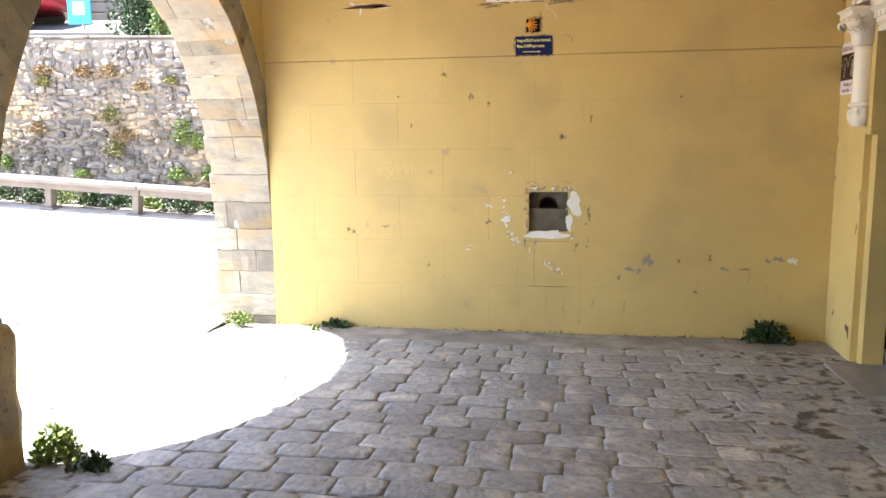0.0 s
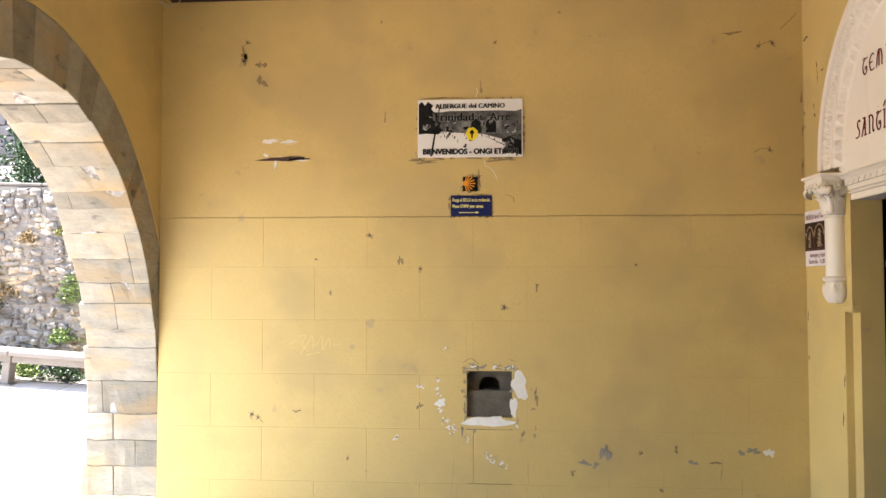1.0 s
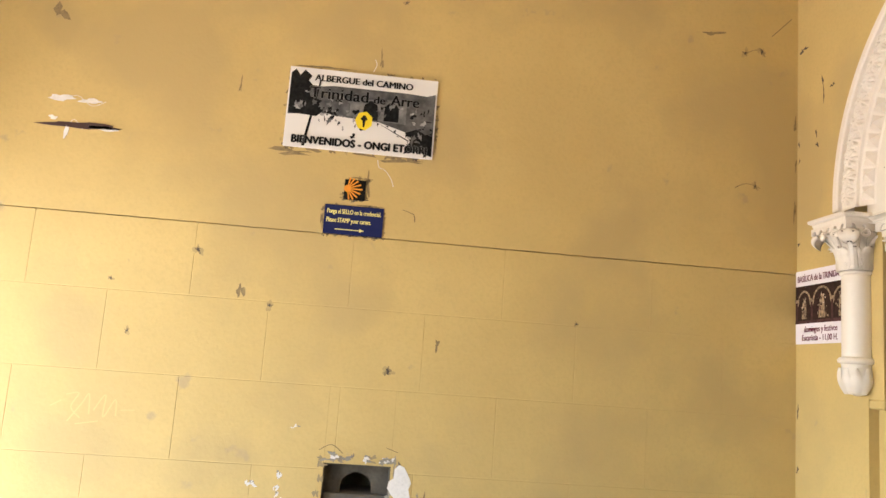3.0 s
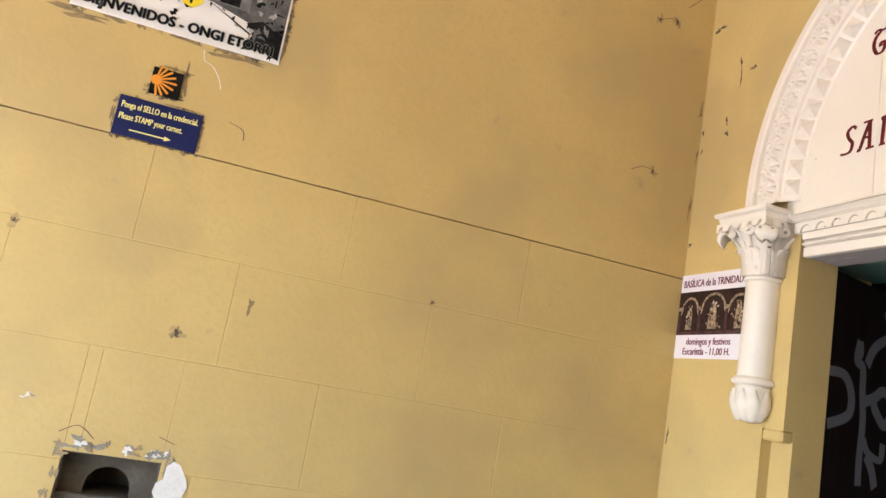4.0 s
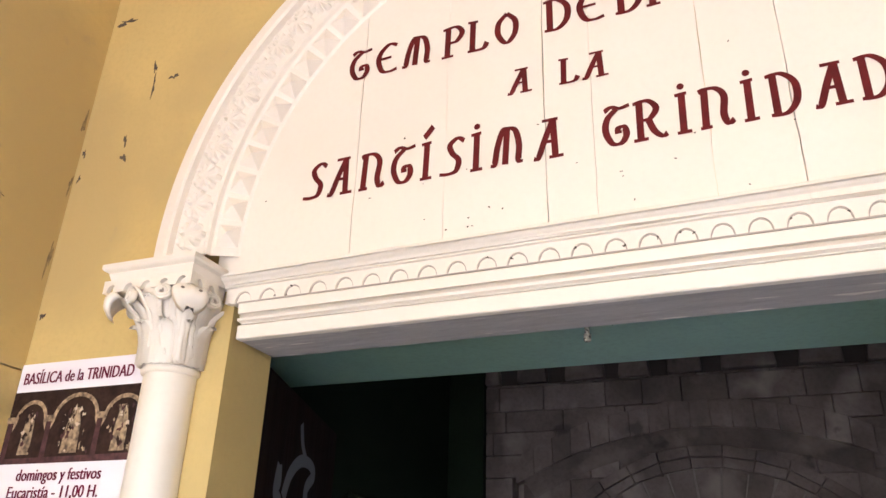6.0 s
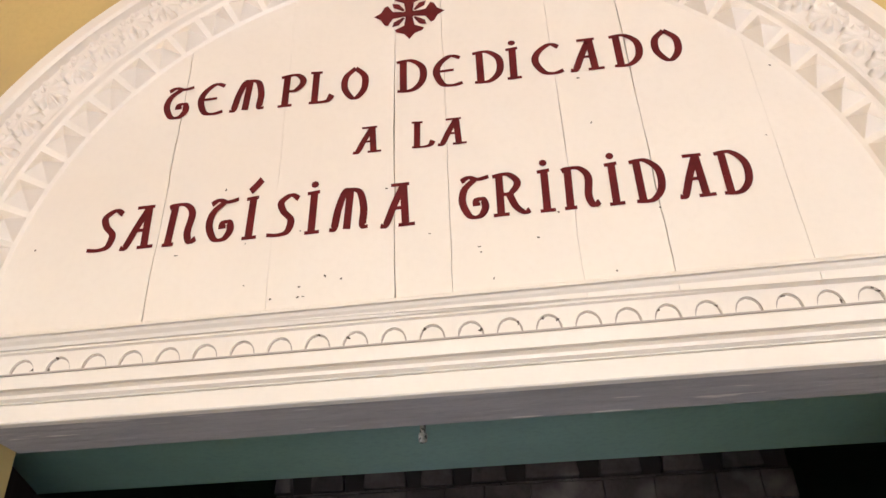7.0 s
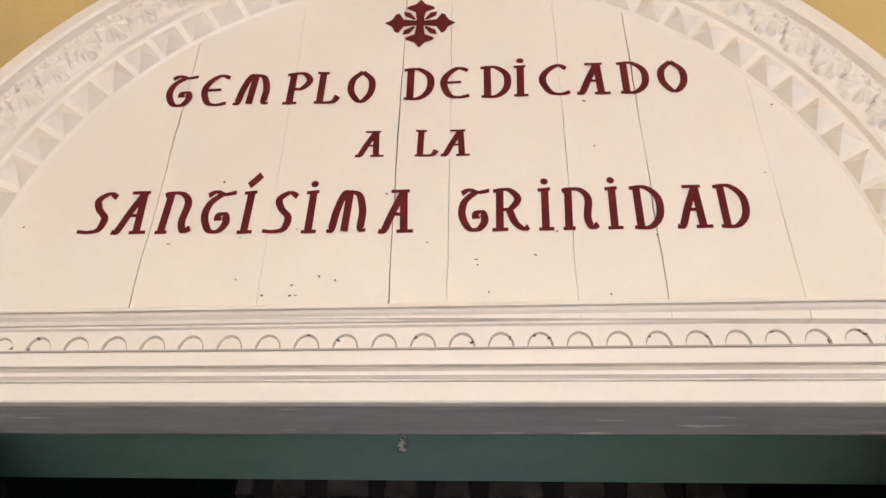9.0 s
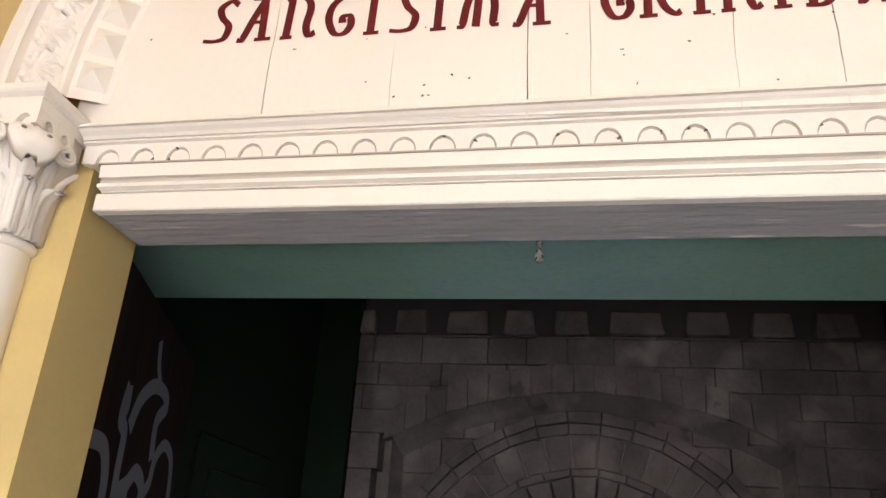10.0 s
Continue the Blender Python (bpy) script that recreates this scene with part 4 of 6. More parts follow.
            rings.append([m @ (p + tube * (math.cos(q * 1.0472) * Vector((1.6, 0, 0)) + math.sin(q * 1.0472) * Vector((0, math.cos(th), math.sin(th))))) for q in range(6)])
        part("volute", loft(rings, True), CREAM, t, "", True)
        ca, sa = math.cos(a), math.sin(a)
        stalk = []
        reach = math.hypot(dx, dy)
        for i in range(10):
            u = i / 9
            rad = 0.078 + (reach - 0.078) * u ** 2.0
            z = 2.20 + 0.212 * u ** 0.9
            wid, thk = 0.007 + 0.004 * u, 0.009
            side = 0.022 * math.sin(u * 2.6) * (1 if k % 2 else -1)
            q = Vector((cx + rad * ca - side * sa, cy + rad * sa + side * ca, z))
            stalk.append([q + Vector((-sa, ca, 0)) * (wid * math.cos(g * 0.7854)) + Vector((ca, sa, 0.35)) * (thk * math.sin(g * 0.7854)) for g in range(8)])
        part("stalk", loft(stalk, True), CREAM, t, "", True)
    x0, x1, y0, y1 = 2.250, 2.43, ay - 0.174, ay + 0.174
    lower = box(x0 + 0.036, x1, y0 + 0.036, y1 - 0.036, 2.408, 2.452, 0.002)
    step = []
    for e, z in ((0.022, 2.450), (0.020, 2.458), (0.016, 2.470), (0.016, 2.476), (0.004, 2.482), (0.0, 2.488), (0.0, 2.503)):
        step.append([(x0 + e, y0 + e, z), (x1, y0 + e, z), (x1, y1 - e, z), (x0 + e, y1 - e, z)])
    part("abacus", join(lower, loft(step, True)), CREAM, t)
    notch = [(-0.032, 0.0), (-0.032, 0.044), (0.032, 0.044), (0.032, 0.0)] + [(0.018 * math.cos(math.pi * i / 8), 0.028 * math.sin(math.pi * i / 8)) for i in range(9)]
    for k in range(5):
        yy = y0 + 0.022 + 0.033 + 0.066 * k
        part("arc_panel", flat([(yy + a * 1.03, 2.4085 + b) for a, b in notch], "x", x0 + 0.0225, 0.0135), CREAM, t)
    for k in range(2):
        xx = x0 + 0.058 + 0.0504 * k
        for yy in (y0 + 0.0225, y1 - 0.0360):
            part("arc_panel", flat([(xx + a * 0.78, 2.4085 + b) for a, b in notch], "y", yy, 0.0135), CREAM, t)
    part("foot_collar", lathe(cx, cy, [(0.066, 1.748), (0.086, 1.756), (0.089, 1.768), (0.080, 1.780), (0.072, 1.783)], 28), CREAM, t, "", True)
    part("corbel_foot", lathe(cx, cy, [(0.010, 1.600), (0.032, 1.607), (0.060, 1.634), (0.075, 1.668), (0.076, 1.705), (0.070, 1.735), (0.072, 1.752)], 28), CREAM, t, "", True)
    for k in range(6):
        a = radians(90 + 36 * k)
        c, s = math.cos(a), math.sin(a)
        rings = []
        for i in range(7):
            u = i / 6
            z = 1.606 + 0.125 * u
            r = 0.036 + 0.047 * math.sin(math.pi * min(0.1 + u * 0.6, 1)) + 0.010 * max(0, u - 0.7)
            half = 0.026 * math.sin(math.pi * min(0.15 + 0.8 * u, 1))
            rings.append([(cx + (r + (0.008 if j == 0 else -0.004)) * c - half * j * s, cy + (r + (0.008 if j == 0 else -0.004)) * s + half * j * c, z) for j in (-1, 0, 1)])
        part("foot_leaf", loft(rings), CREAM, t, "", True)
    return t


colonnette(6.539, "cream painted engaged colonnette with a leafy capital")
colonnette(CY * 2 - 6.539 - 0.02, "cream painted engaged colonnette with a leafy capital")

# green soffit behind the lintel, with its bolt
part("door_soffit", box(2.623, 3.12, 4.214, 6.655, 2.345, 2.40), GREEN, wall_east, "green painted soffit")
bolt = thing("door_bolt", (2.727, 5.47, 2.29), "short paint-splashed bolt under the green soffit", "bolt")
part("bolt_plate", box(2.69, 2.765, 5.43, 5.56, 2.340, 2.3445, 0.001), GREEN, bolt)
part("bolt_pin", lathe(2.727, 5.492, [(0.007, 2.292), (0.010, 2.295), (0.010, 2.312), (0.007, 2.314), (0.007, 2.341)], 12), material("splashed_iron", (0.42, 0.41, 0.36), (0.12, 0.12, 0.10), 0.7, 60, 120, 0.2, 0.2, spots=(0.03, 0.03, 0.03), spot_scale=70, spot_at=0.55), bolt, "pale pin")

# ---- vestibule ----
VX = 5.2
floor_in = whole("vestibule_floor", box(2.63, 9.0, 3.5, 7.2, -0.4, -0.06), MORTAR, "dark stone floor inside the church door", "floor", "structure")
wv = whole("vestibule_wall_north", box(3.1, VX + 0.2, 6.80, 6.94, -0.3, 3.8), SHADED_GREEN, "green panelled vestibule wall, its paint darkened as in shade", "wall", "structure")
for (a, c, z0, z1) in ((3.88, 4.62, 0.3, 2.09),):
    part("panel", box(a, c, 6.775, 6.801, z0, z1, 0.008), SHADED_GREEN, wv)
    part("panel_field", box(a + 0.09, c - 0.09, 6.765, 6.776, z0 + 0.08, z1 - 0.12, 0.006), SHADED_GREEN, wv)
# Added box: closes the gap beside the portal, standing in for darkness there.
part("pilaster", box(VX - 0.10, VX + 0.2, 6.585, 6.80, -0.3, 3.5), SHADED_GREEN, wv)
wv2 = whole("vestibule_wall_south", box(3.1, VX + 0.2, 3.74, 3.88, -0.3, 3.8), SHADED_GREEN, "green vestibule wall, its paint darkened as in shade", "wall", "structure")
whole("vestibule_ceiling", box(3.09, 9.0, 3.5, 7.2, 3.5, 3.8), BROWN, "dark timber vestibule ceiling", "ceiling", "structure")
whole("vestibule_back", box(8.6, 9.0, 3.5, 7.2, -0.3, 3.8), PORTAL_STONE, "dark stone wall deep inside", "wall", "structure")

portal = thing("stone_portal", (VX, 5.47, 0.0), "dark weathered stone portal with round arch rings inside", "portal")
PY, PZ = 5.372, 1.425
part("portal_body", join(box(VX + 0.06, VX + 0.5, 6.27, 6.75, -0.1, 3.6), box(VX + 0.06, VX + 0.5, 3.80, 4.67, -0.1, 3.6), box(VX + 0.06, VX + 0.5, 4.67, 6.27, 1.83, 3.6)), PORTAL_STONE, portal)


def voussoirs(name, r0, r1, n, x0, x1, gap=0.004, cy=PY, cz=PZ):
    for i in range(n):
        a, c = math.pi * i / n + gap / r1, math.pi * (i + 1) / n - gap / r1
        quad = [(cy + r * math.cos(t), cz + r * math.sin(t)) for r, t in ((r0, a), (r0, c), (r1, c), (r1, a))]
        part(name, stone_between(quad, x0, x1, 0.006), PORTAL_STONE, portal)


voussoirs("ring_stone", 0.985, 1.04, 19, VX - 0.02, VX + 0.3, 0.002)
voussoirs("ring_stone", 0.932, 0.983, 19, VX + 0.005, VX + 0.3, 0.002)
voussoirs("voussoir", 0.765, 0.93, 21, VX + 0.03, VX + 0.3)
voussoirs("ring_stone", 0.725, 0.763, 17, VX + 0.015, VX + 0.3, 0.002)
voussoirs("voussoir", 0.50, 0.722, 19, VX + 0.055, VX + 0.3)
PALE_JOINT = material("pale_joint", (0.19, 0.168, 0.15), (0.13, 0.115, 0.104), 0.95, 12, 60, 0.2, 0.2)
for r0, r1, x in ((0.50, 0.722, VX + 0.060), (0.765, 0.93, VX + 0.035)):
    part("joint_mortar", loft([[(x, PY + r * math.cos(math.pi * i / 48), PZ + r * math.sin(math.pi * i / 48)) for i in range(49)] for r in (r0, r1)]), PALE_JOINT, portal)
part("portal_fill", flat([(PY + 0.52 * math.cos(math.pi * i / 16), PZ + 0.52 * math.sin(math.pi * i / 16)) for i in range(17)], "x", VX + 0.1, 0.1), PORTAL_STONE, portal)
# the flat chamfered relieving arch: stones inside it lie deeper than those outside
ARC_R, ARC_HALF, ARC_TOP = 2.04, 0.98, 2.548


def relief(ym, e=0.0):
    """Height of the relieving arch's edge over a place along the portal."""
    return ARC_TOP + e - ARC_R + math.sqrt(max(ARC_R ** 2 - (ym - PY) ** 2, 0.1))


span = [PY - ARC_HALF + 2 * ARC_HALF * i / 40 for i in range(41)]
part("relieving_arch", loft([[(VX + 0.02, PY + (y - PY) * 0.955, relief(y, -0.085)) for y in span], [(VX - 0.07, y, relief(y)) for y in span]]), PORTAL_STONE, portal)
for q in (-1, 1):
    part("chamfered_jamb", loft([[(VX + 0.02, PY + q * ARC_HALF * 0.955, z), (VX - 0.07, PY + q * ARC_HALF, z)] for z in (0.0, relief(PY + ARC_HALF) - 0.02)]), PORTAL_STONE, portal)


def inner_stone(y0, y1, z0, z1, deep):
    part("stone", box(VX + deep, VX + 0.1, y0 + 0.0015, y1 - 0.0015, z0 + 0.0015, z1 - 0.0015, 0.004), PORTAL_STONE, portal)


pr = random.Random(7)
z = 1.20
while z < 2.84:
    h = min(pr.uniform(0.12, 0.19), 2.85 - z)
    y = 3.88
    while y < 6.55:
        w = min(pr.uniform(0.16, 0.38), 6.58 - y)
        ym, zm = y + w / 2, z + h / 2
        rr = math.hypot(ym - PY, zm - PZ)
        outside = abs(ym - PY) > ARC_HALF
        if outside or z > relief(ym) + 0.0:
            lim = (y, y + w)
            if outside and z < 2.25:
                lim = (max(y, PY + ARC_HALF), y + w) if ym > PY else (y, min(y + w, PY - ARC_HALF))
            if lim[1] - lim[0] > 0.03:
                inner_stone(*lim, z, z + h, -0.070 + pr.uniform(-0.005, 0.005))
        elif rr > 0.98 and z + h < relief(ym) + 0.03:
            inner_stone(max(y, PY - ARC_HALF * 0.95), min(y + w, PY + ARC_HALF * 0.95), z, z + h, 0.024 + pr.uniform(-0.002, 0.002))
        y += w
    z += h
# dressed stones standing on end over the relieving arch
for k in range(-9, 10):
    ym = PY + k * 0.108
    z0, z1 = relief(ym - 0.05), relief(ym + 0.05)
    part("arch_stone", stone_between([(ym - 0.053, z0 + 0.002), (ym + 0.053, z1 + 0.002), (ym + 0.053, z1 + 0.15), (ym - 0.053, z0 + 0.15)], VX - 0.080 + 0.004 * (k % 2), VX, 0.005), PORTAL_STONE, portal)
for y0, y1 in ((6.50, 6.58), (6.214, 6.379), (5.879, 6.093), (5.629, 5.784), (5.348, 5.518), (4.971, 5.231), (4.639, 4.844), (4.331, 4.517), (4.024, 4.211)):
    part("corbel_stone", stone_between([(y0 - 0.01, 2.856), (y1 + 0.01, 2.856), (y1 - 0.004, 2.985), (y0 + 0.004, 2.985)], VX - 0.085, VX + 0.06, 0.012), PORTAL_STONE, portal)
# Dark sheet behind the corbels; the shade of their gaps is its colour.
part("top_beam", box(VX - 0.02, VX + 0.06, 3.88, 6.58, 2.853, 3.5), plain("gap_shade", (0.040, 0.033, 0.030), 0.95), portal)

# open door leaf with pale scroll ornament
leaf_door = thing("door_leaf", (2.63, 6.42, -0.1), "open brown door leaf, darkened as in shade, with pale painted scrolls", "door")
LD, LN = Vector((0.955, 0.297, 0)), Vector((0.297, -0.955, 0))


def on_leaf(u, z, d=0.0):
    return Vector((2.609, 6.457, 0)) + LD * u + LN * d + Vector((0, 0, z))


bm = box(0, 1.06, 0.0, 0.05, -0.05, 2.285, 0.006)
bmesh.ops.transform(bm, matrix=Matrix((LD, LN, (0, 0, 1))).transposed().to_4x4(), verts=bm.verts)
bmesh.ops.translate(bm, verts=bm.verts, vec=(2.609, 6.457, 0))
# Brown taken almost to black, so the doorway's dimness is in the colour.
part("leaf_board", bm, material("shaded_door_brown", (0.016, 0.007, 0.005), (0.010, 0.004, 0.003), 0.85, 5, 50, 0.2, 0.1, stretch=(3, 3, 0.3), gloss=0.12), leaf_door)
SCROLL = plain("pale_scroll", (0.14, 0.14, 0.16), 0.8)
for s, thin, thick in ((".014,1.87 .138,1.87 .203,1.81 .211,1.74 .166,1.70 .030,1.66", 0.04, 0.06), (".254,2.03 .236,1.95 .289,1.92 .300,1.83 .321,1.70 .313,1.56 .317,1.44", 0.04, 0.055), (".325,1.94 .380,2.02 .497,2.08 .633,2.09 .692,2.06 .605,2.00 .631,1.90", 0.04, 0.06),
                       (".466,2.20 .501,2.14 .560,2.10", 0.02, 0.045), (".299,1.78 .401,1.81 .488,1.85 .585,1.81 .522,1.71 .427,1.76 .401,1.81", 0.045, 0.06), (".586,1.80 .659,1.84 .679,1.91 .774,1.96 .895,1.94 .955,1.86 .961,1.77 .878,1.69 .826,1.75 .852,1.80", 0.035, 0.055),
                       (".591,1.79 .644,1.71 .680,1.62", 0.03, 0.05), (".337,1.63 .386,1.58 .496,1.56 .512,1.63", 0.03, 0.05), (".371,1.57 .429,1.51 .463,1.44", 0.04, 0.06), (".232,1.95 .262,1.98 .254,2.03", 0.02, 0.05)):
    bm = bmesh.new()
    brush(bm, stroke_points(s, 8), lambda q: on_leaf(q.x, q.y, 0.054), thin, thick)
    for f in bm.faces:
        f.normal_update()
        if f.normal.dot(LN) < 0:
            f.normal_flip()
    part("scroll", bm, SCROLL, leaf_door)

# ---- signs on the walls ----
def words(body, x_left, z_foot, width, height, place, mat, parent, name="lettering", label=""):
    """A line of built-in lettering fitted to width and height; place: from (across, up) to the world."""
    cu = bpy.data.curves.new("words", "FONT")
    cu.body = body
    cu.resolution_u = 3
    ob = bpy.data.objects.new("words", cu)
    scene.collection.objects.link(ob)
    bpy.context.view_layer.update()
    me = bpy.data.meshes.new_from_object(ob.evaluated_get(bpy.context.evaluated_depsgraph_get()))
    bpy.data.objects.remove(ob)
    bpy.data.curves.remove(cu)
    bm = bmesh.new()
    bm.from_mesh(me)
    bpy.data.meshes.remove(me)
    xs = [v.co.x for v in bm.verts]
    tall = 0.73
    for v in bm.verts:
        v.co = place(x_left + (v.co.x - min(xs)) / (max(xs) - min(xs)) * width, z_foot + v.co.y / tall * height)
    return part(name, bm, mat, parent, label)


def bolder(make, shift=0.0022):
    """Heavy print: the same line laid three times, a hair apart."""
    for k in (-1, 0, 1):
        make(k * shift, 0.00015 * k)


SX0, SX1, SZ0, SZ1 = -0.466, 0.338, 2.704, 3.150
welcome_sign = thing("welcome_sign", (-0.06, YN - 0.006, SZ0), "white wall sign with a grey photograph and black lettering", "sign")
part("board", box(SX0, SX1, YN - 0.012, YN - 0.0025, SZ0, SZ1, 0.001), WHITE_BOARD, welcome_sign)
SW, SH = SX1 - SX0, SZ1 - SZ0
greys = {k: material("print_grey_%d" % int(k * 100), (k, k * 0.99, k * 0.98), (k * 0.45, k * 0.45, k * 0.45), 0.7, 22, 80, 0, 0, gloss=0.08) for k in (0.06, 0.16, 0.28, 0.5)}
greys[0.06] = material("print_black", (0.022, 0.022, 0.022), (0.006, 0.006, 0.006), 0.7, 40, 90, 0, 0, gloss=0.08)


def print_shape(pts, grey, layer, name="print_area", parent=None, mat=None):
    part(name, flat([(SX0 + u * SW, SZ0 + v * SH) for u, v in pts], "y", YN - 0.0125 - 0.0004 * layer), mat or greys[grey], parent or welcome_sign)


print_shape([(0.01, 0.40), (0.30, 0.45), (0.40, 0.42), (0.62, 0.40), (0.98, 0.22), (0.985, 0.78), (0.80, 0.80), (0.30, 0.80), (0.22, 0.78), (0.01, 0.80)], 0.16, 1)
print_shape([(0.01, 0.42), (0.20, 0.40), (0.25, 0.48), (0.21, 0.56), (0.23, 0.60), (0.15, 0.64), (0.14, 0.70), (0.16, 0.78), (0.13, 0.84), (0.15, 0.90), (0.10, 0.97), (0.07, 0.90), (0.04, 0.97), (0.01, 0.92)], 0.06, 2)
print_shape([(0.40, 0.44), (0.40, 0.66), (0.58, 0.68), (0.80, 0.72), (0.80, 0.40), (0.62, 0.42)], 0.28, 2)
print_shape([(0.82, 0.40), (0.82, 0.72), (0.99, 0.82), (0.99, 0.28), (0.90, 0.34)], 0.16, 2)
print_shape([(0.80, 0.04), (0.84, 0.20), (0.80, 0.30), (0.88, 0.36), (0.94, 0.30), (0.99, 0.34), (0.99, 0.03), (0.90, 0.08)], 0.06, 2)
print_shape([(0.24, 0.46), (0.24, 0.60), (0.36, 0.64), (0.42, 0.60), (0.42, 0.48), (0.34, 0.42)], 0.16, 3)
for u in (0.56, 0.70):
    print_shape([(u - 0.05, 0.42)] + [(u - 0.05 * math.cos(math.pi * i / 10), 0.54 + 0.12 * math.sin(math.pi * i / 10)) for i in range(11)] + [(u + 0.05, 0.42)], 0.06, 4, "print_arch")
print_shape([(0.12, 0.02), (0.14, 0.02), (0.215, 0.86), (0.205, 0.86)], 0.06, 4)
print_shape([(0.60, 0.40), (0.62, 0.385), (0.84, 0.20), (0.82, 0.20)], 0.06, 4)
sg = random.Random(17)
for k in range(120):
    u, v, dark = sg.choice(((0.10, 0.62, 0), (0.32, 0.50, 0), (0.68, 0.58, 1), (0.90, 0.52, 0), (0.5, 0.36, 1), (0.88, 0.22, 0), (0.3, 0.42, 1)))
    u, v = u + sg.gauss(0, 0.05), v + sg.gauss(0, 0.09)
    if 0.02 < u < 0.98 and 0.03 < v < 0.95:
        print_shape(ragged(u, v, sg.uniform(0.004, 0.02), sg.uniform(0.008, 0.035), 900 + k, 10, 0.7), (0.06, 0.16, 0.5, 0.06, 0.28)[(k + dark * 2) % 5], 4 + 0.1 * (k % 9), "print_detail")
EMBLEM = plain("yellow_print", (0.85, 0.66, 0.02), 0.4)
print_shape([(0.52 + 0.057 * math.cos(a * 0.4488) * (1.05 if a % 2 else 0.95), 0.40 + 0.115 * math.sin(a * 0.4488) * (1.05 if a % 2 else 0.95)) for a in range(14)], 0, 6, "emblem", mat=EMBLEM)
print_shape([(0.515, 0.32), (0.525, 0.32), (0.53, 0.40), (0.545, 0.42), (0.525, 0.47), (0.515, 0.47), (0.495, 0.42), (0.51, 0.40)], 0.06, 7, "emblem_mark")
for body, u, v, w, h in (("ALBERGUE del CAMINO", 0.17, 0.845, 0.66, 0.085), ("Trinidad", 0.145, 0.63, 0.39, 0.145), ("de", 0.575, 0.63, 0.075, 0.10), ("Arre", 0.69, 0.63, 0.19, 0.135), ("BIENVENIDOS - ONGI ETORRI", 0.055, 0.055, 0.90, 0.095)):
    bolder(lambda d, e, body=body, u=u, v=v, w=w, h=h: words(body, SX0 + u * SW + d, SZ0 + v * SH, w * SW, h * SH, lambda a, b, e=e: (a, YN - 0.0158 - e, b), BLACK_PRINT, welcome_sign))
    if body[0] in "TdAB" and body[1] != "L":
        for du, dv in ((0.0042, 0.0), (-0.0042, 0.0), (0.0, 0.0036), (0.0, -0.0036)):
            words(body, SX0 + u * SW + du, SZ0 + v * SH + dv, w * SW, h * SH, lambda a, b: (a, YN - 0.0154, b), greys[0.28], welcome_sign, "lettering_edge")

shell_tile = thing("shell_tile", (-0.062, YN, 2.435), "small black tile with an orange scallop shell", "tile")
part("tile", box(-0.119, -0.005, YN - 0.009, YN - 0.0025, 2.444, 2.554, 0.0015), plain("black_glaze", (0.006, 0.006, 0.006), 0.4, 0.0, 0.15), shell_tile)
ORANGE = plain("orange_glaze", (0.78, 0.30, 0.03), 0.35)
for k in range(9):
    a = radians(-78 + 19.5 * k)
    c, sn = math.cos(a), math.sin(a)
    ln = 0.078 - 0.018 * abs(k - 4) / 4
    px, pz = -0.103, 2.503
    part("ray", flat([(px + 0.012 * c - 0.0028 * sn * -1, pz + 0.012 * sn + 0.0028 * c * -1), (px + ln * c + 0.0048 * sn, pz + ln * sn - 0.0048 * c), (px + (ln + 0.004) * c, pz + (ln + 0.004) * sn), (px + ln * c - 0.0048 * sn, pz + ln * sn + 0.0048 * c), (px + 0.012 * c - 0.0028 * sn, pz + 0.012 * sn + 0.0028 * c)], "y", YN - 0.0096 - 0.0001 * (k % 3)), ORANGE, shell_tile)
part("shell_hinge", flat([(-0.103 + 0.018 * math.cos(i * 0.628), 2.503 + 0.02 * math.sin(i * 0.628)) for i in range(10)], "y", YN - 0.0101), ORANGE, shell_tile)

stamp_sign = thing("stamp_sign", (-0.055, YN, 2.24), "small dark blue sign with yellow lettering and arrow", "sign")
BX0, BX1, BZ0, BZ1 = -0.211, 0.102, 2.253, 2.411
part("board", box(BX0, BX1, YN - 0.008, YN - 0.0025, BZ0, BZ1, 0.001), plain("dark_blue_print", (0.012, 0.018, 0.085), 0.5, 0.0, 0.15), stamp_sign)
PALE_YELLOW = plain("pale_yellow_print", (0.85, 0.78, 0.30), 0.45)
for body, z, w in (("Ponga el SELLO en la credencial.", 2.364, 0.285), ("Please STAMP your carnet.", 2.317, 0.235)):
    bolder(lambda d, e, body=body, z=z, w=w: words(body, BX0 + 0.014 + d, z, w, 0.026, lambda a, b, e=e: (a, YN - 0.0088 - e, b), PALE_YELLOW, stamp_sign), 0.0008)
part("arrow", flat([(-0.15, 2.2775), (-0.02, 2.2775), (-0.02, 2.270), (0.005, 2.280), (-0.02, 2.290), (-0.02, 2.2825), (-0.15, 2.2825)], "y", YN - 0.0088), PALE_YELLOW, stamp_sign)

basilica_poster = thing("basilica_poster", (XE, 6.88, 1.875), "white poster with a photograph and dark red lettering", "poster")
PY0, PY1, PZ0, PZ1 = 7.116, 6.610, 1.866, 2.266
PINK_WHITE = plain("poster_white", (0.84, 0.79, 0.83), 0.4)
part("sheet", box(XE - 0.006, XE - 0.002, PY1, PY0, PZ0, PZ1, 0.0005), PINK_WHITE, basilica_poster)
WINE = plain("wine_print", (0.13, 0.008, 0.035), 0.6, 0.0, 0.15)


def poster_place(a, b, e=0.0):
    return (XE - 0.0072 - e, PY0 - a, b)


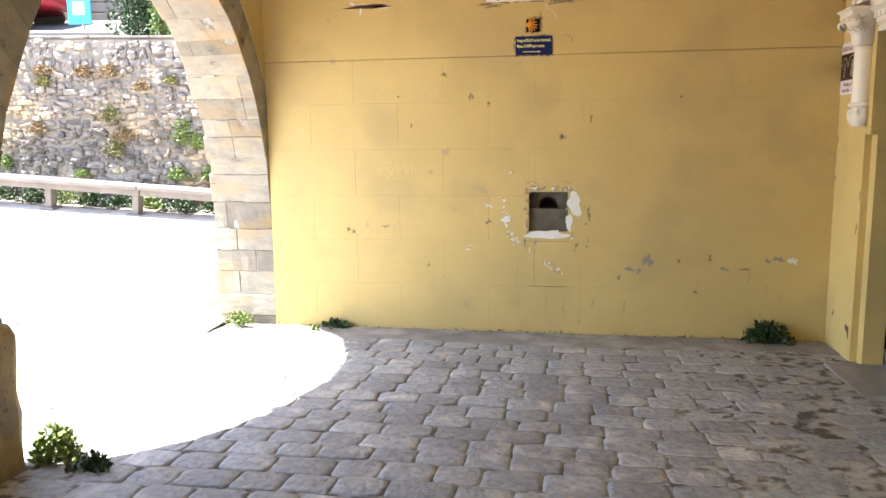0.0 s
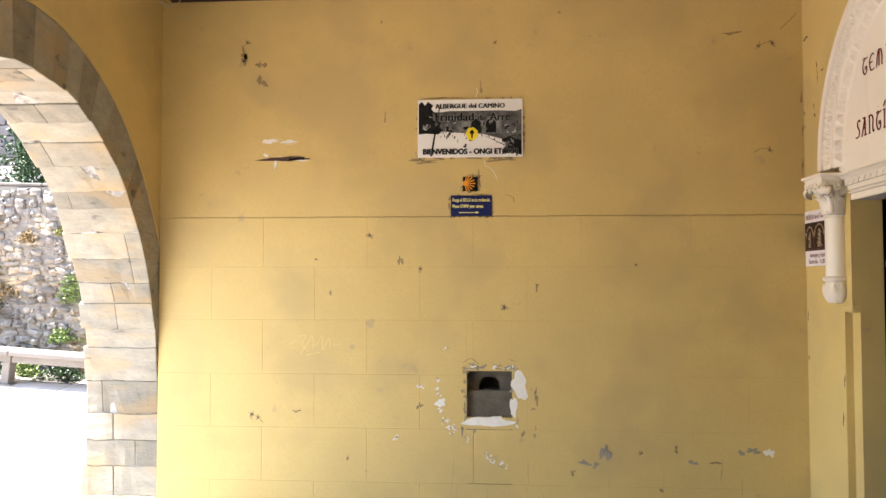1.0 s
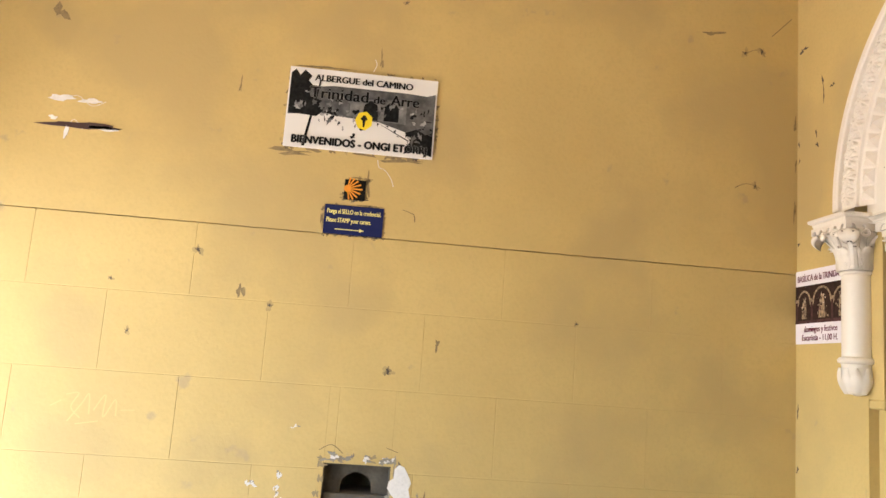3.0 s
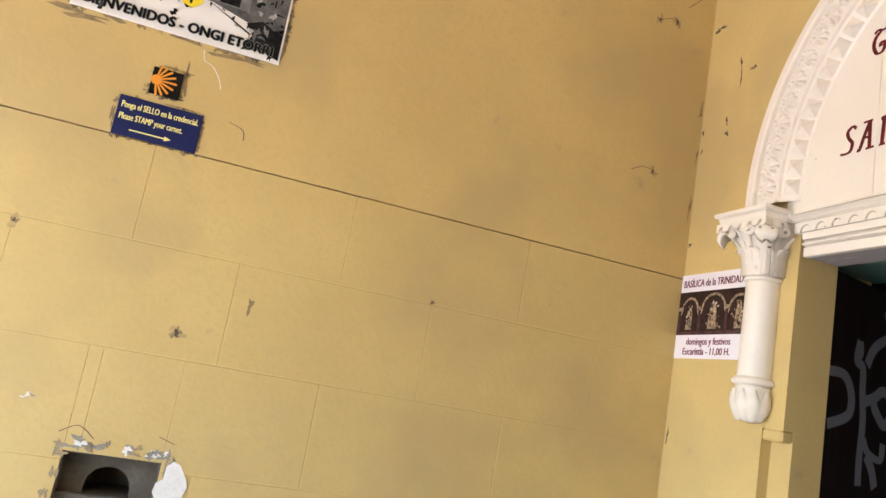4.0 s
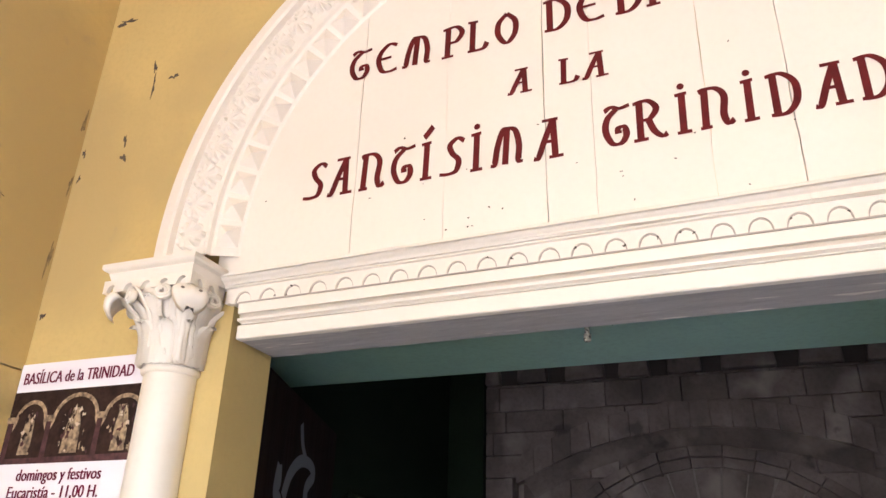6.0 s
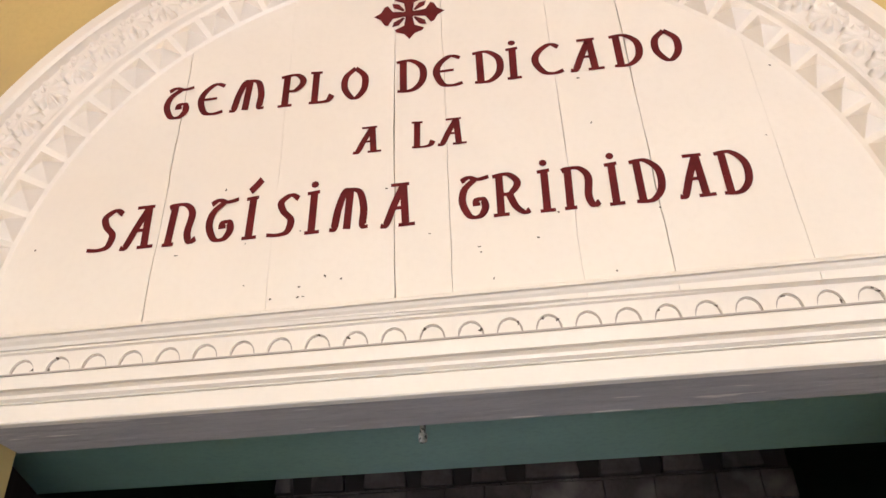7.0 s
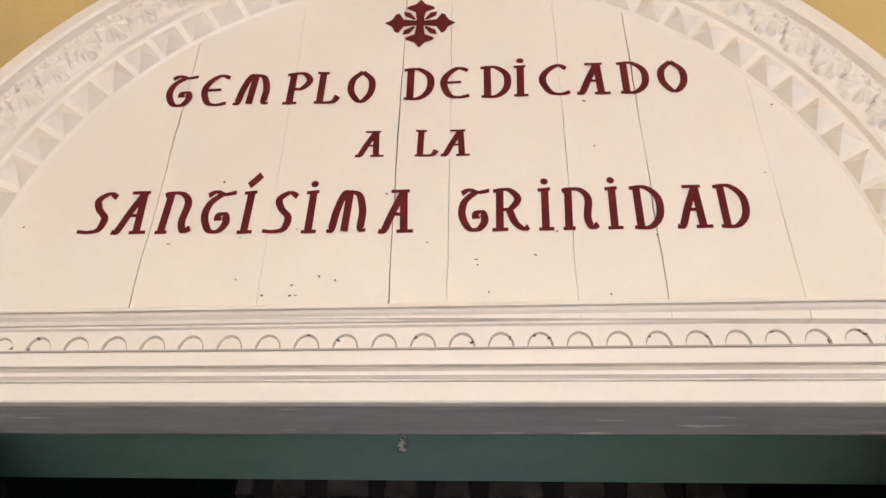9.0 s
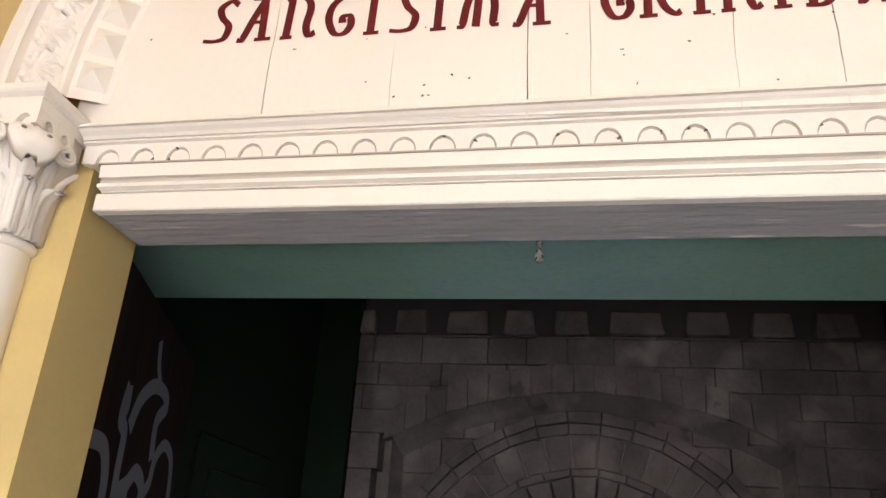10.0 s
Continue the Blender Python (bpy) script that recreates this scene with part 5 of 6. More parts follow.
for body, u, z, w, h in (("BASÍLICA de la TRINIDAD", 0.022, 2.204, 0.405, 0.036), ("domingos y festivos", 0.085, 1.930, 0.30, 0.033), ("Eucaristía - 11,00 H.", 0.066, 1.884, 0.32, 0.033)):
    bolder(lambda d, e, body=body, u=u, z=z, w=w, h=h: words(body, u + d, z, w, h, lambda a, b, e=e: poster_place(a, b, e), WINE, basilica_poster), 0.0015)
PHOTO = material("photo_brown", (0.050, 0.026, 0.021), (0.018, 0.010, 0.009), 0.6, 30, 90, 0, 0, gloss=0.12)
GOLD = material("photo_gold", (0.55, 0.40, 0.25), (0.07, 0.045, 0.03), 0.4, 60, 120, 0, 0)
MAROON = material("photo_maroon", (0.12, 0.055, 0.055), (0.05, 0.024, 0.026), 0.6, 40, 90, 0, 0, gloss=0.12)


def poster_flat(pts, layer, mat, name):
    part(name, flat([(PY0 - a, b - 0.009) for a, b in pts], "x", XE - 0.0066 - 0.0004 * layer), mat, basilica_poster)


poster_flat([(0.0, 1.985), (0.502, 1.985), (0.502, 2.19), (0.0, 2.19)], 0, PHOTO, "photograph")
for c, r, top in ((0.085, 0.062, 2.165), (0.25, 0.085, 2.178), (0.42, 0.070, 2.165)):
    poster_flat([(c + (r if k else -r), 1.99 if j else 2.0) for k, j in ()] + [(c - r, 2.075)] + [(c - r * math.cos(math.pi * i / 12), 2.10 + (top - 2.10) * math.sin(math.pi * i / 12)) for i in range(13)] + [(c + r, 2.075)] +
                [(c + (r - 0.012) * math.cos(math.pi * i / 12), 2.10 + (top - 2.112) * math.sin(math.pi * i / 12)) for i in range(13)], 1, GOLD, "arch_print")
    poster_flat([(c - r * 0.36, 2.01), (c + r * 0.36, 2.01), (c + r * 0.30, 2.09), (c + 0.010, 2.135), (c - 0.010, 2.135), (c - r * 0.30, 2.08)], 2, GOLD, "figure_print")
for c in (0.012, 0.158, 0.340, 0.490):
    poster_flat([(c - 0.010, 1.99), (c + 0.010, 1.99), (c + 0.008, 2.11), (c - 0.008, 2.11)], 2, MAROON, "column_print")
    poster_flat([(c - 0.014, 2.10), (c + 0.014, 2.10), (c + 0.017, 2.118), (c - 0.017, 2.118)], 3, GOLD, "column_print")
PALE_PRINT = plain("photo_pale", (0.62, 0.50, 0.38), 0.4)
fr = random.Random(91)
for k in range(90):
    c, r = fr.choice(((0.085, 0.05), (0.25, 0.07), (0.42, 0.055)))
    a, b = c + fr.gauss(0, 0.42) * r, fr.uniform(2.01, 2.135)
    poster_flat(ragged(a, b, fr.uniform(0.002, 0.008), fr.uniform(0.003, 0.013), 700 + k, 9, 0.6), 3 + k % 3, (PHOTO, GOLD, PALE_PRINT, PHOTO, MAROON)[k % 5], "detail_print")
poster_flat([(0.0, 1.985), (0.502, 1.985), (0.502, 2.004), (0.0, 2.000)], 3, MAROON, "ledge_print")

# ---- cobbled floor ----
def cobble_mesh(seed):
    """A rounded stone: an uneven outline, a worn top with a soft shoulder and a short skirt."""
    r = random.Random(seed)
    n = 16
    power = r.uniform(0.22, 0.42)
    edge = []
    for k in range(n):
        a = 2 * math.pi * k / n
        c, s = math.cos(a), math.sin(a)
        w = 1 + r.uniform(-0.055, 0.02)
        edge.append((0.5 * math.copysign(abs(c) ** power, c) * w, 0.5 * math.copysign(abs(s) ** power, s) * (1 + r.uniform(-0.07, 0.02))))
    bm = bmesh.new()
    mid = bm.verts.new((r.uniform(-0.1, 0.1), r.uniform(-0.1, 0.1), 0.006))
    rings = []
    for f, z in ((0.80, 0.0036), (0.955, 0.0016), (1.0, -0.006), (1.01, -0.05)):
        rings.append([bm.verts.new((x * f, y * f, z + (r.uniform(-0.0014, 0.0014) if z > -0.04 else 0))) for x, y in edge])
    for k in range(n):
        bm.faces.new((mid, rings[0][k], rings[0][(k + 1) % n]))
        for a, b in zip(rings, rings[1:]):
            bm.faces.new((a[k], b[k], b[(k + 1) % n], a[(k + 1) % n]))
    bmesh.ops.recalc_face_normals(bm, faces=bm.faces[:])
    return mesh_of("cobble", bm, COBBLE, True)


COBBLES = [cobble_mesh(k) for k in range(16)]
rest = bmesh.new()
cr = random.Random(11)
count = 0
y = 6.70
while y > -2.5:
    dy = cr.uniform(0.185, 0.235)
    x = -3.03 - cr.uniform(0, 0.2)
    while x < 2.45:
        dx = cr.uniform(0.22, 0.34)
        cx = x + dx / 2
        cy = y - dy / 2 + cr.uniform(-0.014, 0.014) + 0.035 * math.sin(cx * 1.4 + y * 0.6)
        ok = -3.12 < cx and not (cx > 2.17 and 4.1 < cy < 6.48) and not (cx < -2.3 and cy < 3.62)
        if ok:
            flatter = 0.55 if cx > 0.9 else 1.0
            m = Matrix.Translation((cx, cy, floor_z(cy) - 0.003 + cr.uniform(-0.003, 0.003))) @ Matrix.Rotation(cr.uniform(-0.04, 0.04), 4, "Z") @ Matrix.Rotation(-0.03, 4, "X") @ Matrix.Diagonal((dx + 0.006, dy + 0.008, flatter, 1))
            me = COBBLES[cr.randrange(16)]
            if cy > 3.0 and count < 298:
                piece("cobble", me, floor, m)
                count += 1
            else:
                k = len(rest.verts)
                rest.from_mesh(me)
                rest.verts.ensure_lookup_table()
                bmesh.ops.transform(rest, matrix=m, verts=rest.verts[k:])
        x += dx
    y -= dy
tagged(part("cobbles_beyond", rest, COBBLE, floor, "", True), kind="stuff")
CEMENT = material("old_cement", (0.28, 0.265, 0.25), (0.18, 0.17, 0.16), 0.9, 5, 50, 0.6, 0.5, stain=(0.36, 0.34, 0.31), stain_scale=3, stain_at=0.52, spots=(0.10, 0.09, 0.08), spot_scale=12, spot_at=0.68)
part("cement_strip", loft([[(XW + 4.92 * i / 90, yy + 0.035 * noise.noise((i * 0.4, yy, 0)) * (yy < 6.8), floor_z(yy) + h + 0.006 * noise.noise((i * 0.5, yy * 6, 5))) for i in range(91)] for yy, h in ((6.64, -0.03), (6.70, -0.002), (6.78, 0.003), (6.88, 0.004), (7.0, 0.005), (YN + 0.01, 0.004))]), CEMENT, floor, "", True)
for k, (xa, xb) in enumerate(((-1.3, -1.28), (-0.02, 0.0), (0.86, 0.88), (1.52, 1.545))):
    part("crack", flat([(xa, 6.72), (xb, 6.72), (xb + 0.01, 6.9), (xb - 0.012, 7.1), (xa - 0.012, 7.1), (xa + 0.01, 6.9)], "z", floor_z(6.9) + 0.0125, 0.0008), plain("crack_dirt", (0.055, 0.05, 0.045), 0.95), floor)
part("damp_patch", flat([(1.12 + 0.11 * math.cos(a * 0.349) * (1 + 0.25 * math.sin(a * 2.3)), 6.93 + 0.10 * math.sin(a * 0.349) * (1 + 0.2 * math.sin(a * 1.7))) for a in range(18)], "z", floor_z(6.93) + 0.0135, 0.0008), material("damp_dirt", (0.075, 0.06, 0.048), (0.05, 0.042, 0.035), 0.7, 20, 60, 0.2, 0.2), floor, "dark damp dirt patch")
# dirt and dead leaves heaped along the wall foot
bm = bmesh.new()
dr = random.Random(77)
for k in range(520):
    x = XW + 4.9 * dr.random()
    if noise.noise((x * 2.3, 4, 0)) < dr.uniform(-0.55, 0.5) and k > 120:
        continue
    q = Vector((x, YN - 0.012 - 0.05 * dr.random() ** 2, floor_z(7.1) + 0.008 + 0.016 * dr.random()))
    e = dr.uniform(0.006, 0.026)
    bm.faces.new([bm.verts.new(q + e * Vector((dr.uniform(-1, 1), dr.uniform(-0.6, 0.6), dr.uniform(-0.5, 0.6)))) for g in range(3)])
tagged(part("wall_foot_litter", bm, material("litter", (0.11, 0.085, 0.06), (0.05, 0.042, 0.034), 0.95, 30, 80, 0.1, 0.1), floor), kind="stuff")

# ---- forecourt: rubble wall, bench, plants, terrace ----
W0 = Vector((-8.0, 11.22, 0.0))
WM = Matrix.Identity(4)


def along(s, out, z):
    """A place s metres along the rubble wall from its reference, out metres before its face."""
    return W0 + Vector((s, -out, z))


bm = box(-14, 12, 0.010, 0.6, -0.3, 3.02)
for v in bm.verts:
    if v.co.z > 2:
        v.co.z += 0.030 * (2.0 - v.co.x)
bmesh.ops.translate(bm, verts=bm.verts, vec=W0)
rubble_wall = whole("retaining_wall", bm, material("rubble_mortar", (0.27, 0.232, 0.19), (0.16, 0.14, 0.12), 0.95, 5, 50, 0.4, 0.4), "old rubble stone retaining wall with plants in its joints", "wall", "structure")


def rise(s_, out_=0.0):
    """The street above climbs to the west and away from the wall."""
    return 0.030 * (2.0 - s_) + 0.22 * max(0.0, -out_ - 0.3)


def climbing(bm):
    """Lets what lies above the wall follow the climbing street, in the wall's own axes."""
    for v in bm.verts:
        if v.co.z > 2.0:
            v.co.z += rise(v.co.x, -v.co.y)
    bmesh.ops.transform(bm, matrix=Matrix.Translation(W0) @ WM, verts=bm.verts)
    return bm


def rubble_mesh(seed):
    r = random.Random(seed)
    bm = bmesh.new()
    bmesh.ops.create_cube(bm, size=1)
    bmesh.ops.subdivide_edges(bm, edges=bm.edges[:], cuts=2, use_grid_fill=True)
    for v in bm.verts:
        v.co = v.co * (0.62 / max(0.5, v.co.length)) ** 0.55 + Vector((r.uniform(-0.09, 0.09), r.uniform(-0.10, 0.06), r.uniform(-0.10, 0.10)))
    return mesh_of("rubble", bm, RUBBLE, False)


RUBBLES = [rubble_mesh(k) for k in range(8)]
rr = random.Random(21)
rest = bmesh.new()
count = 0
z = 0.2
while z < 3.45:
    h = rr.uniform(0.05, 0.105) * (1.7 if z > 2.6 else 1.0)
    s = -1.5
    while s < 4.5:
        w = rr.uniform(0.05, 0.17) * rr.choice((1, 1, 1.7))
        if z + h > 3.05 + rise(s):
            s += w
            continue
        m = Matrix.Translation(along(s + w / 2, -0.10 + rr.uniform(-0.035, 0.03), z + h / 2 + rr.uniform(-0.03, 0.03))) @ WM @ Matrix.Rotation(rr.uniform(-0.3, 0.3), 4, "Y") @ Matrix.Diagonal((w * 1.02, 0.235, h * 0.95, 1))
        me = RUBBLES[rr.randrange(8)]
        if -0.8 < s < 2.9 and z > 0.6 and count < 295 and rr.random() < 0.7:
            piece("rubble", me, rubble_wall, m)
            count += 1
        else:
            k = len(rest.verts)
            rest.from_mesh(me)
            rest.verts.ensure_lookup_table()
            bmesh.ops.transform(rest, matrix=m, verts=rest.verts[k:])
        s += w
    z += h
tagged(part("rubble_beyond", rest, RUBBLE, rubble_wall), kind="stuff")
CONCRETE = material("pale_concrete", (0.21, 0.185, 0.165), (0.15, 0.135, 0.122), 0.85, 4, 50, 0.15, 0.2)
for k in range(7):
    bm = box(-0.495, 0.495, 0.0, 0.40, 3.03, 3.075, 0.012)
    bmesh.ops.translate(bm, verts=bm.verts, vec=(-1.5 + 1.0 * k, 0, 0))
    climbing(bm)
    part("coping_stone", bm, RUBBLE, rubble_wall)

# the bench follows the falling ground towards the east
SLOPE = Matrix.Rotation(math.atan(0.068), 4, "Y")
BENCH = Matrix.Translation(along(2.0, 0.62, 0.90)) @ SLOPE
bench = thing("long_bench", along(2.0, 0.62, 0.47), "long pale concrete bench on short square posts", "bench")
for k in range(4):
    for name, bm in (("seat_slab", box(-1.13, 1.13, -0.21, 0.21, -0.06, 0.0, 0.010)), ("apron", box(-1.13, 1.13, -0.13, -0.08, -0.150, -0.059, 0.006))):
        bmesh.ops.translate(bm, verts=bm.verts, vec=(-3.3 + 2.28 * k, 0, 0))
        bmesh.ops.transform(bm, matrix=BENCH, verts=bm.verts)
        part(name, bm, CONCRETE, bench)
for x in (-4.2, -2.79, -1.37, 0.03, 1.45, 2.9):
    bm = join(box(-0.05, 0.05, -0.09, 0.05, -0.45, -0.055, 0.008), box(-0.11, 0.11, -0.14, 0.10, -0.455, -0.425, 0.004))
    bmesh.ops.translate(bm, verts=bm.verts, vec=(x, 0, 0))
    bmesh.ops.transform(bm, matrix=BENCH, verts=bm.verts)
    part("post", bm, CONCRETE, bench)

LEAF = material("leaf_green", (0.18, 0.25, 0.06), (0.11, 0.16, 0.04), 0.5, 20, 60, 0.1, 0.1)
LEAF_DARK = material("leaf_dark", (0.035, 0.075, 0.02), (0.02, 0.05, 0.014), 0.5, 20, 60, 0.1, 0.1)
LEAF_DRY = material("leaf_yellowing", (0.20, 0.20, 0.06), (0.13, 0.12, 0.04), 0.6, 20, 60, 0.1, 0.1)
DRY = material("dry_weed", (0.28, 0.19, 0.10), (0.17, 0.125, 0.06), 0.8, 20, 60, 0.1, 0.1)


def plant(name, at, size, n, leaf, mat, label, seed, category="weed", up=1.0, group=""):
    """A clump of stems and many small bent leaves in an uneven mound. size: (x, y, z) half widths and height."""
    r = random.Random(seed)
    bm = bmesh.new()
    for k in range(n):
        a, q = r.uniform(0, 6.283), r.random() ** 0.6
        lob = 0.75 + 0.25 * math.sin(3 * a + seed) + 0.2 * math.sin(5 * a + 2 * seed)
        p = Vector((size[0] * q * math.cos(a) * lob, size[1] * q * math.sin(a) * lob, size[2] * r.random() ** 0.8 * (1.0 - 0.75 * q * q)))
        d = Vector((r.uniform(-1, 1), r.uniform(-1, 1), r.uniform(-0.3, 1) * up)).normalized()
        side = d.cross(Vector((r.uniform(-1, 1), r.uniform(-1, 1), r.uniform(-1, 1)))).normalized()
        ln, wd = leaf * r.uniform(0.6, 1.3), leaf * r.uniform(0.22, 0.42)
        nrm = d.cross(side)
        v = [bm.verts.new(Vector(at) + p + o) for o in (Vector((0, 0, 0)), d * ln * 0.5 + side * wd - nrm * wd * 0.3, d * ln * 0.55 + nrm * wd * 0.25, d * ln * 0.5 - side * wd - nrm * wd * 0.3, d * ln - nrm * wd * 0.6)]
        bm.faces.new((v[0], v[1], v[2]))
        bm.faces.new((v[0], v[2], v[3]))
        bm.faces.new((v[1], v[4], v[2]))
        bm.faces.new((v[2], v[4], v[3]))
    t = thing(name, at, label, category, group)
    part("foliage", bm, mat, t)
    bm = bmesh.new()
    for k in range(max(4, n // 40)):
        a = r.uniform(0, 6.283)
        tipp = Vector(at) + Vector((size[0] * 0.6 * math.cos(a), size[1] * 0.6 * math.sin(a), size[2] * r.uniform(0.5, 0.9)))
        o = Vector(at) + Vector((size[0] * 0.2 * math.cos(a), size[1] * 0.2 * math.sin(a), -0.01))
        w = Vector((0.003, 0.003, 0))
        bm.faces.new([bm.verts.new(q) for q in (o - w, o + w, tipp + w * 0.3, tipp - w * 0.3)])
    part("stems", bm, mat, t)
    return t


plant("weed", (1.93, 7.02, floor_z(7) - 0.0), (0.24, 0.10, 0.20), 420, 0.05, LEAF_DARK, "dark green weed clump at the wall foot", 3)
plant("weed", (-2.80, 6.98, floor_z(7) + 0.02), (0.17, 0.08, 0.14), 260, 0.035, LEAF, "fresh green weeds at the arch jamb foot", 5)
plant("weed", (-1.86, 7.06, floor_z(7) + 0.0), (0.15, 0.05, 0.06), 70, 0.06, LEAF_DARK, "flat dark weed at the wall foot", 6)
plant("weed", (-2.05, 6.93, floor_z(7) + 0.0), (0.06, 0.04, 0.05), 40, 0.035, LEAF, "small grass tuft in the paving", 7)
plant("weed", (-2.40, 3.80, floor_z(3.6) - 0.02), (0.16, 0.14, 0.20), 420, 0.045, LEAF, "bright green weed clump at the pier foot", 8)
plant("weed", (-2.14, 3.72, floor_z(3.6) - 0.02), (0.14, 0.10, 0.09), 200, 0.04, LEAF_DARK, "low dark weeds beside the pier foot", 9)
wr = random.Random(31)
for k, (s, z, w, h, mat, lab) in enumerate(((0.22, 2.53, 0.24, 0.18, DRY, "dry"), (0.90, 2.50, 0.17, 0.17, DRY, "dry"), (1.32, 2.47, 0.20, 0.20, DRY, "dry"), (1.85, 2.27, 0.16, 0.16, DRY, "dry"), (1.30, 1.83, 0.20, 0.24, LEAF_DRY, "yellowing"), (1.48, 1.52, 0.26, 0.24, DRY, "dry"),
                                            (2.48, 1.45, 0.24, 0.42, LEAF, "green"), (2.72, 1.40, 0.15, 0.25, LEAF, "green"), (0.05, 1.65, 0.16, 0.20, DRY, "dry"), (1.34, 1.30, 0.22, 0.28, LEAF_DRY, "yellowing"), (0.75, 0.98, 0.16, 0.12, LEAF, "green"), (2.36, 0.93, 0.26, 0.18, LEAF, "green"),
                                            (-0.55, 1.10, 0.10, 0.24, LEAF, "green"), (2.85, 0.92, 0.12, 0.20, LEAF, "green"), (0.22, 2.38, 0.14, 0.16, LEAF_DRY, "yellowing"), (2.35, 2.35, 0.08, 0.14, LEAF_DRY, "yellowing"))):
    plant("wall_weed", along(s, 0.05, z), (w, 0.10, h), 240, 0.055, mat, lab + " plant growing from the rubble wall", 40 + k, "weed", 0.6, "plants on the rubble wall")
for k in range(10):
    plant("hedge_clump", along(-1.0 + 0.5 * k, 0.26, court_z(-9.0 + 0.5 * k, 10.96) - 0.02), (0.32, 0.16, wr.uniform(0.22, 0.36)), 260, 0.06, LEAF_DARK if k % 3 else LEAF, "low green shrub under the long bench", 60 + k, "shrub", 1.0, "shrubs under the bench")

# upper terrace with its wall, hedge, sign and parked car
bm = climbing(box(-20, 16, 0.3, 14, 2.7, 3.06))
whole("upper_road", bm, material("asphalt", (0.10, 0.10, 0.10), (0.07, 0.07, 0.07), 0.9, 3, 60, 0.1, 0.3), "grey asphalt road above the retaining wall", "road", "structure")
bm = climbing(box(-20, 16, 3.6, 4.0, 3.0, 6.5))
terrace_wall = whole("terrace_wall", bm, RUBBLE, "pale grey block wall behind the road", "wall", "structure")
for i in range(8):
    for j in range(8):
        x = -5.0 + 0.82 * j + 0.41 * (i % 2)
        part("block", climbing(box(x, x + 0.80, 3.56, 3.66, 3.02 + 0.20 * i, 3.02 + 0.20 * i + 0.185, 0.012)), CONCRETE, terrace_wall)
bm = climbing(box(-5.0, 1.1, 0.55, 0.70, 3.02, 3.15, 0.02))
whole("road_kerb", bm, CONCRETE, "pale concrete kerb beside the upper road", "kerb", "structure")
for k in range(3):
    plant("hedge", along(1.42 + 0.55 * k, -0.62, 3.06 + rise(1.42 + 0.55 * k, -0.62)), (0.42, 0.30, 1.3), 1300, 0.075, LEAF if k % 2 else LEAF_DARK, "leafy green hedge bush above the retaining wall", 80 + k, "shrub", 1.0, "hedge above the wall")
SIGN_S, SIGN_Z = 0.44, 3.06 + rise(0.44, -0.68)
post_sign = thing("road_sign", along(SIGN_S, -0.68, SIGN_Z), "bright blue rectangular sign on a slim grey post", "sign")
bm = lathe(0, 0, [(0.022, -0.03), (0.022, 0.6)], 10)
bmesh.ops.translate(bm, verts=bm.verts, vec=along(SIGN_S + 0.02, -0.70, SIGN_Z))
part("post", bm, plain("galvanised_steel", (0.45, 0.46, 0.47), 0.4, 0.8), post_sign)
bm = box(-0.205, 0.205, -0.02, 0.01, 3.37, 4.1, 0.01)
bmesh.ops.translate(bm, verts=bm.verts, vec=along(SIGN_S, -0.66, 0))
part("panel", bm, plain("bright_blue_enamel", (0.03, 0.35, 0.62), 0.35), post_sign)
bm = box(-0.10, 0.10, -0.024, -0.0205, 3.52, 3.72)
bmesh.ops.translate(bm, verts=bm.verts, vec=along(SIGN_S, -0.66, 0))
part("pictogram", bm, WHITE_BOARD, post_sign, "pale panel on the sign")

CAR_AT = along(-3.05, -2.1, 3.06 + rise(-3.05, -2.1) - 0.02)
car = thing("parked_car", CAR_AT, "red parked hatchback car with black tyres", "car")
CM = Matrix.Translation(CAR_AT)
RED = plain("red_car_paint", (0.45, 0.02, 0.03), 0.25)
prof = [(-1.9, 0.30, 0.62), (-1.85, 0.28, 0.86), (-1.2, 0.26, 0.95), (-0.7, 0.26, 1.42), (0.6, 0.26, 1.45), (1.5, 0.27, 0.98), (1.95, 0.30, 0.80), (2.0, 0.34, 0.55)]
bm = loft([[(x, -0.84 + 0.0, z0), (x, -0.86, (z0 + min(z1, 0.95)) / 2), (x, -0.80, min(z1, 0.95)), (x, -0.62, z1), (x, 0.62, z1), (x, 0.80, min(z1, 0.95)), (x, 0.86, (z0 + min(z1, 0.95)) / 2), (x, 0.84, z0)] for x, z0, z1 in prof], True)
bmesh.ops.transform(bm, matrix=CM, verts=bm.verts)
part("body", bm, RED, car, "", True)
